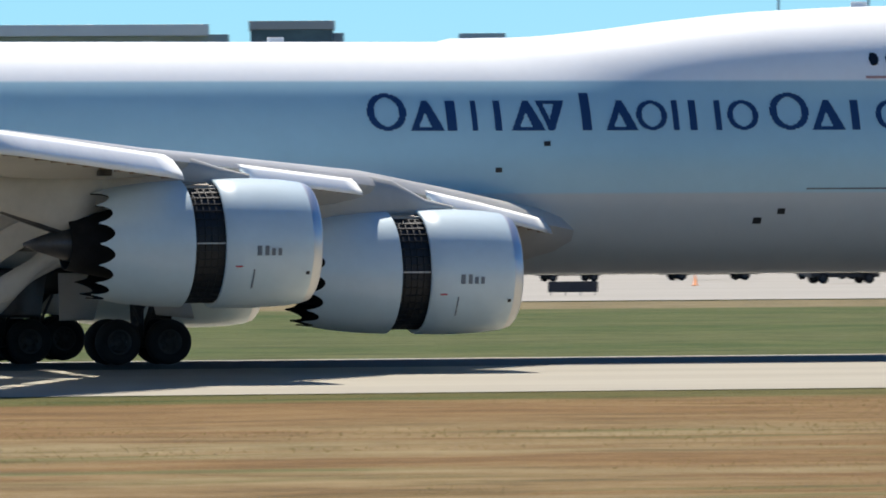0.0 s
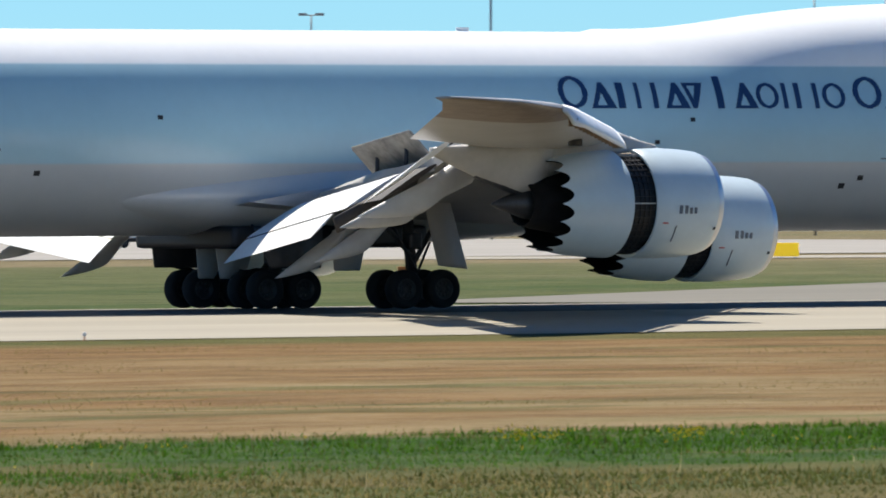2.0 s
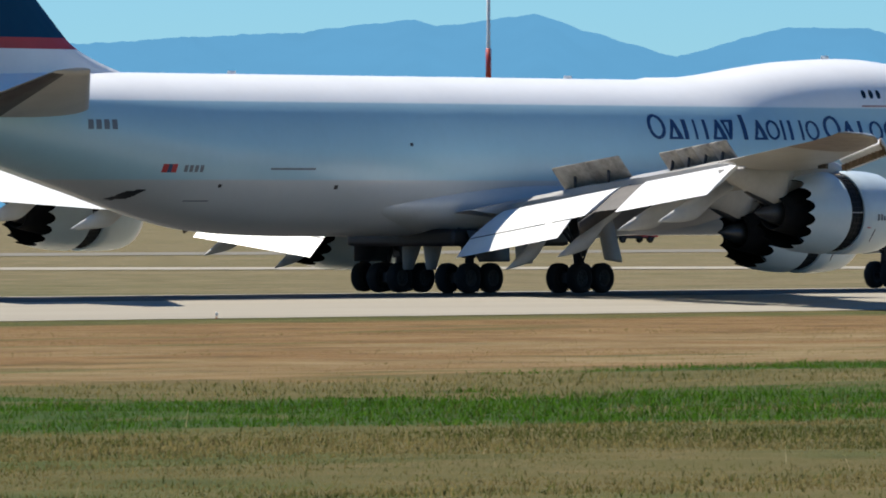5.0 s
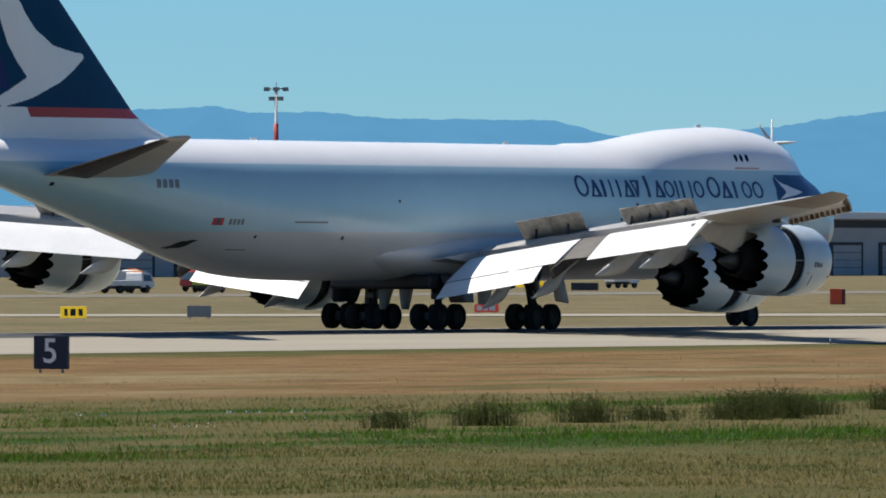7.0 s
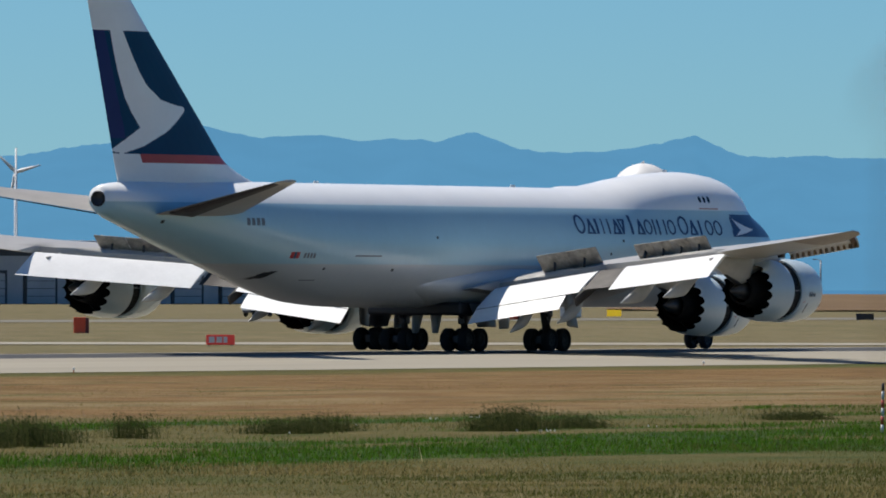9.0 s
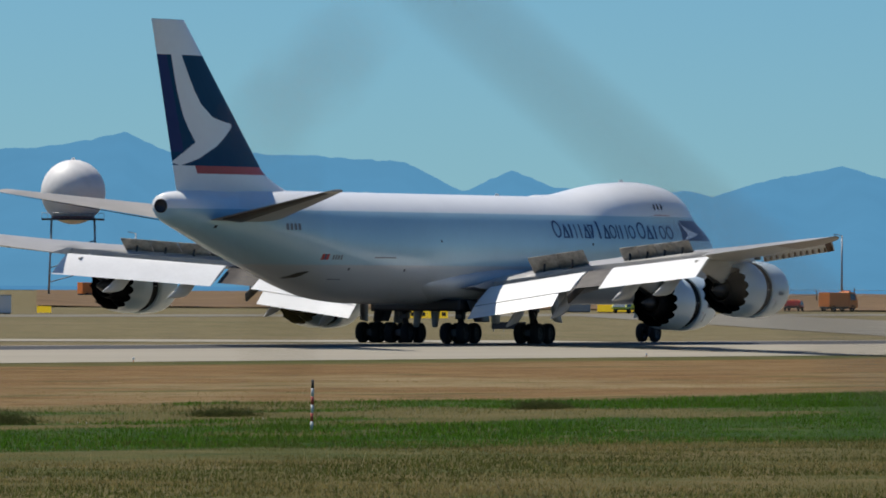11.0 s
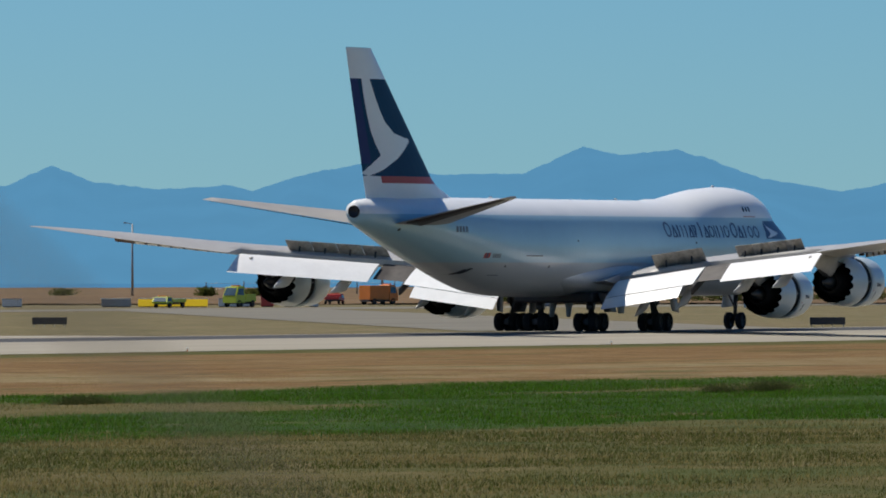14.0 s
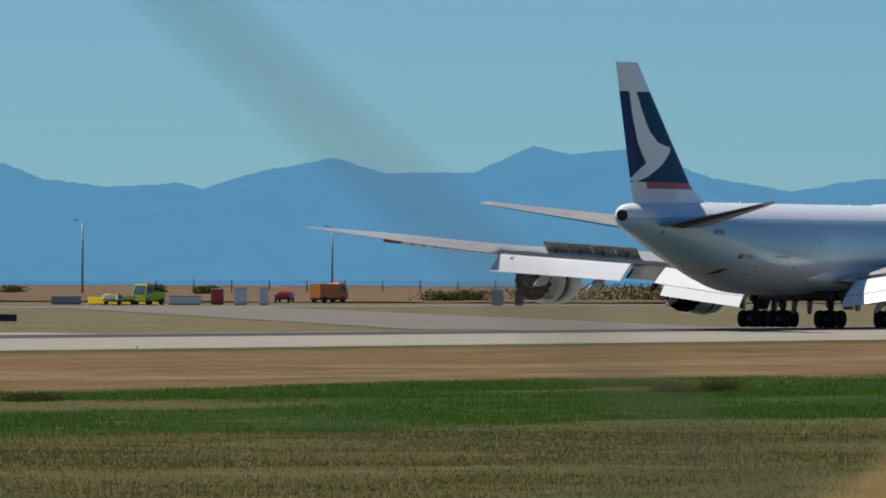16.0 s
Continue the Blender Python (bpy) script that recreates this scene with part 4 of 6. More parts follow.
        for k in range(3):
            part("upper_window", decal(-12.75 + k * 0.52, -12.45 + k * 0.52, 8.5, 8.88, side, 0.012, shape=[(-12.75 + k * 0.52 + 0.15 + 0.15 * math.cos(a), 8.69 + 0.2 * math.sin(a)) for a in np.linspace(0, 6.2, 16)], nx=10, nz=10), GLASSY, skin, "small dark oval window")
        part("script_bar", decal(-12.9, -10.6, 8.12, 8.2, side, 0.012), mat("faded_red_script", (0.5, 0.3, 0.27), 0.5), skin, "faint reddish script line")
        part("nose_panel", decal(-9.4, -2.4, 6.55, 7.85, side, 0.012, nx=60, nz=26, shape=[(-9.4, 6.55), (-9.2, 7.85), (-3.2, 7.85), (-2.4, 6.55)]), NAVY, skin, "navy blue nose panel")
        part("nose_sweep", decal(-9.2, -6.4, 6.6, 7.8, side, 0.02, nx=40, nz=30, shape=[(-9.1, 7.75), (-8.7, 7.5), (-7.6, 7.2), (-6.5, 6.98), (-7.4, 6.8), (-9.1, 6.6), (-8.3, 6.95)]), WHITE, skin, "white sweep on the nose panel")
        for k, (a0, a1, z0, z1) in enumerate(((-3.75, -3.1, 8.0, 8.45), (-4.55, -3.85, 8.35, 8.9), (-5.35, -4.65, 8.6, 9.1))):
            part("cockpit_window", decal(a0, a1, z0, z1, side, 0.012), GLASSY, skin, "dark cockpit window")
        for k in range(4):
            part("registration_bar", decal(-63.9 + k * 0.44, -63.6 + k * 0.44, 6.86, 7.26, side, 0.014, nx=2, nz=3), LINE, skin, "dark grey registration bar")
        flag = decal(-59.5, -58.7, 5.1, 5.45, side, 0.012, nx=10, nz=4)
        part("company_mark", flag, RED, skin, "small red company mark")
        part("company_mark_bar", decal(-59.2, -58.98, 5.1, 5.45, side, 0.018, nx=3, nz=4), NAVY, skin)
        for k in range(4):
            part("company_bar", decal(-58.3 + k * 0.3, -58.1 + k * 0.3, 5.12, 5.4, side, 0.012, nx=2, nz=2), LINE, skin)
        part("outflow_vent", decal(-60.9, -59.7, 3.95, 4.4, side, 0.014, nx=16, nz=8, shape=[(-60.9, 3.95), (-60.5, 4.35), (-59.7, 4.4), (-60.1, 4.0)]), DARK, skin, "dark outflow vent")
        for x, z, s in ((-22.89, 6.24, .1), (-24.37, 5.48, .1), (-44.28, 6.31, .1), (-48.9, 4.5, .12), (-56, 4.55, .1), (-16.3, 3.98, .13), (-15.6, 4.25, .12), (-70.6, 9.6 - 2.6, .12)):
            part("port", decal(x - s, x + s, z - s * 0.7, z + s * 0.7, side, 0.012, nx=2, nz=2), DARK, skin, "small dark port")
        # cargo door seams
        for x0, x1, z0, z1 in ((-53.2, -50.4, 5.22, 5.3), (-14.9, -10.5, 4.88, 4.93), (-57.5, -56.2, 3.9, 3.95)):
            part("door_seam", decal(x0, x1, z0, z1, side, 0.01, nx=6, nz=1), LINE, skin)
    for x, z in ((-30.0, 9.24), (-52.0, 9.24), (-60.0, 9.2), (-12.0, 10.3)):
        bm = bmesh.new()
        box(bm, x - 0.35, x + 0.15, -0.03, 0.03, z - 0.05, z + 0.13, 0.02)
        part("blade_antenna", bm, WHITE, skin, "small white blade antenna")
    return plane


PLANE = airliner()


# ---- taxiway exits, dry far field ----
def lane(name, a, b, wide, z, material, label):
    a, b = Vector((*a, z)), Vector((*b, z))
    s = (b - a).cross(Vector((0, 0, 1))).normalized() * wide / 2
    bm = bmesh.new()
    bm.faces.new([bm.verts.new(p) for p in (a - s, a + s, b + s, b - s)])
    return tagged(part(name, bm, material), label, "pavement", kind="structure")


GZ = EDGE_Z
lane("taxiway_exit", (228, 316), (470, 512), 26, GZ + 0.026, TAR, "grey asphalt exit taxiway slanting from the runway")
lane("taxiway_exit", (662, 317), (360, 549), 24, GZ + 0.022, CONC, "pale concrete exit taxiway slanting from the runway")
lane("taxiway_exit", (742, 312), (1240, 588), 30, GZ + 0.022, TAR, "grey asphalt exit taxiway slanting from the runway")
lane("taxiway", (380, 575), (1500, 575), 34, GZ + 0.014, TAR, "grey asphalt taxiway along the field")
DRYFIELD = mat("brown_dry_field", (0.15, 0.1, 0.055), 1.0, vary=0.3, size=25, fine=0.4, stretch=(0.15, 1, 1), spec=0.1)


def dry_field():
    bm = bmesh.new()
    rows = []
    for r in (1560, 1700, 1900, 2200, 2600, 3300, 3890):
        rows.append([(r * math.sin(radians(a)), r * math.cos(radians(a)), GZ + 0.05 + (1.0 if 1700 < r < 3400 else 0.2) * max(0, 0.5 + noise.noise((a * 3, r * 0.003, 2)))) for a in np.arange(61.2, 74, 0.1)])
    loft(rows, closed=False, bm=bm)
    tagged(part("dry_field", bm, DRYFIELD), "brown dry field with low mounds by the shore", "ground", kind="structure")


dry_field()

# ---- paints of the field's furniture ----
YELLOW = mat("glowing_yellow_paint", (0.75, 0.5, 0.02), 0.5, vary=0.08)
ORANGE = mat("orange_paint", (0.7, 0.2, 0.03), 0.5, vary=0.12)
SIGNRED = mat("red_sign_paint", (0.6, 0.05, 0.04), 0.5, vary=0.1)
# YELLOW's added glow also brightens the unlit apron tug, barriers and loading equipment
for m in (YELLOW, SIGNRED):  # airfield signs are lit from inside by day
    b = m.node_tree.nodes["Principled BSDF"]
    m.node_tree.links.new(b.inputs["Base Color"].links[0].from_socket, b.inputs["Emission Color"])
    b.inputs["Emission Strength"].default_value = 0.5 if m is YELLOW else 0.22
REDP = mat("red_vehicle_paint", (0.5, 0.05, 0.04), 0.45, vary=0.1)
CREAM = mat("white_paint", (0.75, 0.74, 0.72), 0.5, vary=0.08)
SIGNBLK = mat("black_sign_paint", (0.02, 0.022, 0.03), 0.55, vary=0.25, size=0.4)
GREYM = mat("grey_galvanised_steel", (0.3, 0.31, 0.32), 0.5, 0.4, vary=0.2)
LIME = mat("lime_yellow_vehicle_paint", (0.5, 0.58, 0.04), 0.4, vary=0.1)
SLATE = mat("blue_grey_cladding", (0.33, 0.42, 0.47), 0.6, vary=0.12, size=4)
WALLP = mat("pale_grey_cladding", (0.42, 0.42, 0.42), 0.7, vary=0.1, size=5)
ROOFW = mat("white_metal_roof", (0.72, 0.72, 0.72), 0.45, vary=0.06, size=6)
BLUEWALL = mat("dark_blue_cladding", (0.03, 0.05, 0.09), 0.5, vary=0.15, size=5)
GLASS = mat("blue_grey_glazing", (0.06, 0.1, 0.13), 0.15, vary=0.3, size=2)
SKYL = mat("green_grey_skylight_glass", (0.4, 0.55, 0.57), 0.25, vary=0.2, size=2)
ASPH = mat("dark_vehicle_plastic", (0.03, 0.03, 0.032), 0.6, vary=0.2)


def polar(az, far):
    return far * math.sin(radians(az)), far * math.cos(radians(az))


def sign(x, y, wide, high, material, label, turn=0.0, bars=None, name="taxi_sign", foot=0.12, n=1, group="airfield signs"):
    """A boxed sign on short legs."""
    s = empty(name, pose(x, y, GZ, 0, 0, turn), label, "sign", group)
    bm = bmesh.new()
    for k in range(n):
        a = -wide / 2 + wide * k / n
        box(bm, a + 0.02, a + wide / n - 0.02, -0.12, 0.12, foot, foot + high, 0.02)
    part("panel_box", bm, material, s, smooth=False)
    for k in range(max(2, int(wide / 0.7))):
        bm = bmesh.new()
        a = -wide / 2 + 0.2 + (wide - 0.4) * k / max(1, int(wide / 0.7) - 1 if int(wide / 0.7) > 1 else 1)
        rod(bm, (a, 0, -0.03), (a, 0, foot + 0.02), 0.035)
        part("leg", bm, GREYM, s)
    for (a, b, c, d, m) in bars or ():
        bm = bmesh.new()
        box(bm, -wide / 2 + a * wide, -wide / 2 + b * wide, -0.127, -0.123, foot + c * high, foot + d * high)
        part("marking_bar", bm, m, s, smooth=False)
    return s


def text_plate(body, size, material, parent, m):
    cu = bpy.data.curves.new("numeral", "FONT")
    cu.body, cu.size, cu.align_x, cu.align_y, cu.extrude, cu.offset = body, size, "CENTER", "CENTER", 0.004, 0.012
    tmp = bpy.data.objects.new("numeral", cu)
    scene.collection.objects.link(tmp)
    me = bpy.data.meshes.new_from_object(tmp.evaluated_get(bpy.context.evaluated_depsgraph_get()))
    bpy.data.objects.remove(tmp)
    me.materials.append(material)
    ob = new("numeral", me)
    ob.parent = parent
    ob.matrix_basis = m
    return ob


def distance_marker(x, y):
    s = empty("distance_marker", pose(x, y, GZ, 0, 0, -90 + 8), "black runway distance marker with a white numeral five", "sign")
    bm = bmesh.new()
    box(bm, -0.66, 0.66, -0.11, 0.11, 0.12, 1.3, 0.03)
    part("panel_box", bm, mat("dark_navy_sign_panel", (0.012, 0.02, 0.045), 0.55, vary=0.2), s, smooth=False)
    for a in (-0.45, 0.45):
        bm = bmesh.new()
        rod(bm, (a, 0, -0.05), (a, 0, 0.14), 0.05)
        part("leg", bm, GREYM, s)
    n = text_plate("5", 1.22, mat("bright_white_numeral", (0.93, 0.93, 0.92), 0.6), s, pose(0.0, -0.118, 0.72, 90, 0, 0))
    tagged(n, "white numeral five")


distance_marker(292.4, 213.2)
sign(515.5, 374.2, 1.65, 0.72, YELLOW, "yellow taxiway sign with black markings", -52, [(0.15, 0.28, 0.2, 0.8, SIGNBLK), (0.38, 0.58, 0.2, 0.8, SIGNBLK), (0.68, 0.84, 0.2, 0.8, SIGNBLK)])
sign(381.2, 599.3, 2.0, 0.75, YELLOW, "yellow taxiway sign with black markings", -33, [(0.1, 0.25, 0.2, 0.8, SIGNBLK), (0.6, 0.9, 0.2, 0.8, SIGNBLK)], foot=0.4)
sign(378.7, 517.1, 3.2, 0.85, YELLOW, "long yellow taxiway sign", -36, [(0.3, 0.36, 0.2, 0.8, SIGNBLK)], n=2)
sign(1109.5, 608.9, 1.8, 0.8, YELLOW, "yellow taxiway sign seen far off", -61)
sign(1030, 517, 5.8, 0.9, YELLOW, "row of yellow direction signs with black markings", -63, [(0.08 + 0.2 * k, 0.16 + 0.2 * k, 0.25, 0.75, SIGNBLK) for k in range(5)], n=5)
sign(587.4, 391.4, 1.7, 0.55, SIGNRED, "red holding position sign with white markings", -56, [(0.1, 0.3, 0.2, 0.8, CREAM), (0.36, 0.56, 0.2, 0.8, CREAM), (0.6, 0.85, 0.2, 0.8, CREAM)])
sign(577, 346, 1.9, 0.65, SIGNRED, "red holding position sign with white markings", -59, [(0.1, 0.3, 0.2, 0.8, CREAM), (0.36, 0.56, 0.2, 0.8, CREAM), (0.6, 0.74, 0.2, 0.8, CREAM)])
sign(998, 659, 3.3, 0.85, YELLOW, "long yellow taxiway sign seen far off", -57, n=2)
sign(299.6, 374.0, 0.75, 0.38, ORANGE, "small orange taxiway sign", -39)
sign(288.5, 425.1, 0.7, 0.4, ORANGE, "small orange taxiway sign", -34)
for x, y, w, h, turn in ((200.2, 596, 3.1, 0.66, -18), (787.7, 387.1, 3.0, 0.6, -64), (794.9, 318.6, 3.0, 0.62, -68), (1018.9, 527.3, 2.0, 0.7, -62), (904, 590, 2.9, 0.8, -57)):
    sign(x, y, w, h, SIGNBLK, "black back of a taxiway sign on short legs", turn, foot=0.22, name="sign_back")
for x, y, w, h, turn in ((312.1, 364.8, 1.75, 0.6, -40), (529.8, 374.8, 1.55, 0.72, -54), (475, 351, 1.4, 0.6, -50)):
    sign(x, y, w, h, GREYM, "grey back of a taxiway sign", turn, name="sign_back")


def marker_box(x, y, w, h, turn):
    s = empty("marker_box", pose(x, y, GZ, 0, 0, turn), "bright orange-red equipment box with a dark side", "equipment box", "orange boxes")
    bm = bmesh.new()
    box(bm, -w / 2, w / 2 * 0.55, -w / 2, w / 2, 0, h, 0.03)
    part("body", bm, mat("signal_orange_paint", (0.8, 0.09, 0.03), 0.5, vary=0.1), s, smooth=False)
    bm = bmesh.new()
    box(bm, w / 2 * 0.56, w / 2 * 1.0, -w / 2 * 0.9, w / 2 * 0.9, 0, h * 0.97, 0.03)
    part("side_panel", bm, mat("dark_red_panel", (0.16, 0.03, 0.03), 0.6, vary=0.2), s, smooth=False)


marker_box(715, 442, 1.25, 1.28, -58)
marker_box(1024.4, 575.4, 2.0, 2.0, -60)


def marker_pole(x, y, lean):
    s = empty("marker_pole", pose(x, y, GZ - 0.03, 0, lean, 0), "thin red and white banded marker pole in the grass", "pole", "marker poles")
    for k in range(6):
        bm = bmesh.new()
        spin(bm, [(0.24 * k, 0.001), (0.24 * k, 0.042), (0.24 * k + 0.24, 0.042), (0.24 * k + 0.24, 0.001)], 12, "z")
        part("band", bm, (CREAM, REDP)[k % 2] if k < 5 else SIGNBLK, s)


def edge_light(x, y):
    s = empty("edge_light", pose(x, y, GZ), "small white runway edge light on a short stalk", "light", "runway edge lights")
    bm = bmesh.new()
    rod(bm, (0, 0, -0.05), (0, 0, 0.12), 0.022, n=8)
    part("stalk", bm, ORANGE, s)
    bm = bmesh.new()
    spin(bm, [(0.12, 0.01), (0.12, 0.05), (0.16, 0.055), (0.22, 0.04), (0.24, 0.01)], 12, "z")
    part("lamp_head", bm, CREAM, s)


for k in range(-1, 14):
    edge_light(98 + 61.8 * k, 252.0)
marker_pole(83.6, 135.6, -3)
marker_pole(263.5, 135.8, 2)


def beacon_post(x, y):
    s = empty("beacon_post", pose(x, y, GZ), "red and white post with a white box", "post")
    bm = bmesh.new()
    rod(bm, (0, 0, 0), (0, 0, 2.1), 0.07)
    part("post", bm, CREAM, s)
    for z0, z1 in ((0.0, 0.55), (1.5, 2.1)):
        bm = bmesh.new()
        box(bm, -0.17, 0.17, -0.12, 0.12, z0, z1, 0.02)
        part("red_sleeve", bm, REDP, s, smooth=False)
    bm = bmesh.new()
    box(bm, -0.25, 0.35, -0.15, 0.15, 0.9, 1.3, 0.03)
    part("lamp_box", bm, CREAM, s, smooth=False)


beacon_post(408, 352.7)


def cone(x, y):
    s = empty("traffic_cone", pose(x, y, GZ + 0.03), "orange traffic cone on the apron", "cone", "traffic cones")
    bm = bmesh.new()
    spin(bm, [(0, 0.001), (0, 0.25), (0.05, 0.24), (0.05, 0.16), (0.75, 0.04), (0.76, 0.001)], 14, "z")
    part("body", bm, ORANGE, s)


for x, y in ((237.5, 680.2), (294.4, 656.7), (295.2, 656.4)):
    cone(x, y)


# ---- masts and lamp posts ----
def mast(x, y, high, r, label, red=(), head="none", turn=-55, name="mast"):
    s = empty(name, pose(x, y, GZ - 0.1, 0, 0, turn), label, "mast", "masts and lamp posts")
    bm = bmesh.new()
    rod(bm, (0, 0, 0), (0, 0, high), r, r * 0.6, 12)
    part("shaft", bm, GREYM if not red else CREAM, s)
    for z0, z1 in red:
        bm = bmesh.new()
        rod(bm, (0, 0, z0), (0, 0, z1), r * 1.12, r * 1.08, 12)
        part("red_band", bm, REDP, s)
    if head == "floods":
        for z, span in ((high, 2.6), (high - 1.3, 1.2)):
            bm = bmesh.new()
            rod(bm, (-span / 2, 0, z), (span / 2, 0, z), 0.09)
            part("crossarm", bm, GREYM, s)
            for k in range(3 if span > 2 else 2):
                bm = bmesh.new()
                a = -span / 2 + span * k / (2 if span > 2 else 1)
                box(bm, a - 0.42, a + 0.42, -0.3, 0.25, z - 0.35, z + 0.2, 0.05, Matrix.Translation((0, 0, 0)))
                part("floodlight", bm, GREYM, s, smooth=False)
        bm = bmesh.new()
        rod(bm, (0, 0, high), (0, 0, high + 1.0), 0.05)
        part("finial", bm, GREYM, s)
    if head == "pair":
        for sx in (-0.8, 0.8):
            bm = bmesh.new()
            rod(bm, (0, 0, high), (sx * 0.7, 0, high + 0.12), 0.06)
            box(bm, sx - 0.4, sx + 0.4, -0.2, 0.2, high + 0.0, high + 0.25, 0.05)
            part("lamp_head", bm, GREYM, s, smooth=False)
    if head == "arm":
        bm = bmesh.new()
        rod(bm, (0, 0, high), (-1.1, 0, high + 0.25), 0.07)
        box(bm, -1.8, -1.0, -0.15, 0.15, high + 0.12, high + 0.34, 0.05)
        part("lamp_head", bm, GREYM, s, smooth=False)
    return s


x, y = polar(49.87, 1376)
mast(x, y, 46, 0.33, "tall white lighting mast with red bands", ((0.2, 3.4), (20.5, 25.0)))
x, y = polar(52.11, 1376)
mast(x, y, 46, 0.33, "tall white lighting mast with red bands", ((0.2, 3.4), (19.5, 23.5)))
x, y = polar(55.15, 1419)
mast(x, y, 26.8, 0.3, "red and white floodlight mast", ((14, 22),), "floods", name="floodlight_mast")
x, y = polar(57.91, 1950)
mast(x, y, 29.5, 0.3, "thin white antenna mast beside the hangar", ((0.1, 1.0),))
for az, far, high in ((64.29, 2078, 15), (65.68, 2250, 14.8), (61.75, 2350, 14.9), (62.39, 2300, 9.5), (60.95, 2300, 8)):
    x, y = polar(az, far)
    mast(x, y, high, 0.27, "slim dark lamp post by the far road", (), "arm", -az, "lamp_post")
for az, far, high, head in ((19.72, 900, 34, "none"), (20.22, 900, 34, "none"), (20.43, 900, 34, "none"), (23.57, 900, 34, "none"), (24.65, 900, 34, "none"), (29.84, 900, 34, "none"), (34.65, 900, 34, "none"), (29.68, 900, 34, "none"),
                            (22.77, 960, 22.3, "pair"), (22.97, 960, 22.4, "pair"), (23.3, 960, 23.0, "pair"), (24.9, 960, 23.6, "pair"), (27.3, 960, 24.6, "pair"), (29.3, 960, 21.5, "arm"), (30.88, 960, 22.5, "arm"), (31.12, 960, 22.0, "pair"), (33.65, 960, 20.8, "pair"), (36.45, 960, 22.3, "pair")):
    x, y = polar(az, far)
    mast(x, y, high, 0.14, "slim dark lighting mast at the terminal", (), head, -az, "terminal_mast")


# ---- terminal roofscape ----
TX = empty("terminal_building", pose(0, 0, GZ), "long low airport terminal with roof houses", "building")


def slab(name, az0, az1, far, z0, z1, material, deep=18, parent=None, label=""):
    """A box across the line of sight between two bearings."""
    mid = radians((az0 + az1) / 2)
    half = far * math.tan(radians((az1 - az0) / 2))
    bm = bmesh.new()
    box(bm, -half, half, 0, deep, z0, z1, 0.06, Matrix.Translation((far * math.sin(mid), far * math.cos(mid), 0)) @ Matrix.Rotation(-mid, 4, "Z"))
    return part(name, bm, material, parent, label, smooth=False)


def gable(name, az0, az1, far, z0, z1, material, parent, label="", peak=0.5, deep=14):
    mid = radians((az0 + az1) / 2)
    half = far * math.tan(radians((az1 - az0) / 2))
    m = Matrix.Translation((far * math.sin(mid), far * math.cos(mid), 0)) @ Matrix.Rotation(-mid, 4, "Z")
    px = -half + 2 * half * peak
    ring = lambda d: [m @ Vector(p) for p in ((-half, d, z0), (half, d, z0), (px, d, z1))]
    return part(name, loft([ring(0), ring(deep)]), material, parent, label, smooth=False)


for k in range(15):
    a = 13.5 + k * 1.05
    w = slab("wall", a, a + 1.05, 1004 - 0.5 * k, 0, 19.2, SLATE if k % 2 else WALLP, 40, TX, "blue-grey clad terminal wall" if k % 2 else "pale grey terminal wall")
    for j in range(5):
        slab("window", a + 0.05 + 0.2 * j, a + 0.21 + 0.2 * j, 1003.4 - 0.5 * k, 6, 9.5, GLASS, 0.5, w)
        slab("window", a + 0.05 + 0.2 * j, a + 0.21 + 0.2 * j, 1003.4 - 0.5 * k, 12, 15.5, GLASS, 0.5, w)
slab("roof_edge", 13.4, 16.55, 996, 22.9, 24.0, ROOFW, 30, TX, "pale flat roof edge")
slab("roof_storey", 13.4, 16.42, 999, 19.1, 22.9, SLATE, 24, TX, "shaded upper storey")
slab("roof_house", 16.40, 16.66, 1001, 19.1, 23.1, SLATE, 10, TX)
slab("roof_house", 16.78, 17.24, 1000, 19.1, 23.5, GLASS, 10, TX, "dark glazed roof house")
slab("roof_cap", 16.77, 17.25, 999.6, 23.5, 24.35, WALLP, 11, TX)
slab("roof_house", 17.24, 17.30, 1002, 19.1, 23.2, SLATE, 8, TX)
slab("roof_house", 17.94, 18.20, 1000, 19.1, 23.05, SLATE, 10, TX)
slab("roof_house", 18.20, 18.42, 1004, 19.1, 22.7, SLATE, 8, TX)
gable("roof_gable", 19.1, 19.66, 1000, 19.0, 23.4, SLATE, TX, "blue-grey roof gable", 0.35)
slab("roof_house", 20.88, 21.13, 1000, 19.1, 23.15, SLATE, 10, TX)
gable("roof_gable", 21.1, 21.4, 1003, 19.0, 22.4, SLATE, TX, "", 0.05)
slab("roof_house", 21.49, 21.92, 1000, 19.1, 23.6, GLASS, 10, TX, "dark glazed roof house")
slab("roof_cap", 21.48, 21.93, 999.6, 23.6, 24.5, WALLP, 11, TX)
slab("roof_house", 22.24, 22.49, 1000, 19.1, 23.25, SLATE, 10, TX)
slab("roof_house", 22.50, 22.62, 1003, 19.1, 22.0, SLATE, 8, TX)
slab("roof_house", 23.62, 23.86, 1000, 19.1, 22.9, SLATE, 10, TX)
gable("roof_gable", 23.55, 24.07, 1000, 18.6, 22.9, SLATE, TX, "blue-grey roof gable", 0.45)
gable("roof_gable", 24.95, 25.62, 1000, 19.0, 24.3, SLATE, TX, "steep blue-grey roof gable")
slab("roof_house", 25.81, 26.07, 998, 19.0, 23.6, CREAM, 6, TX, "white roof house")
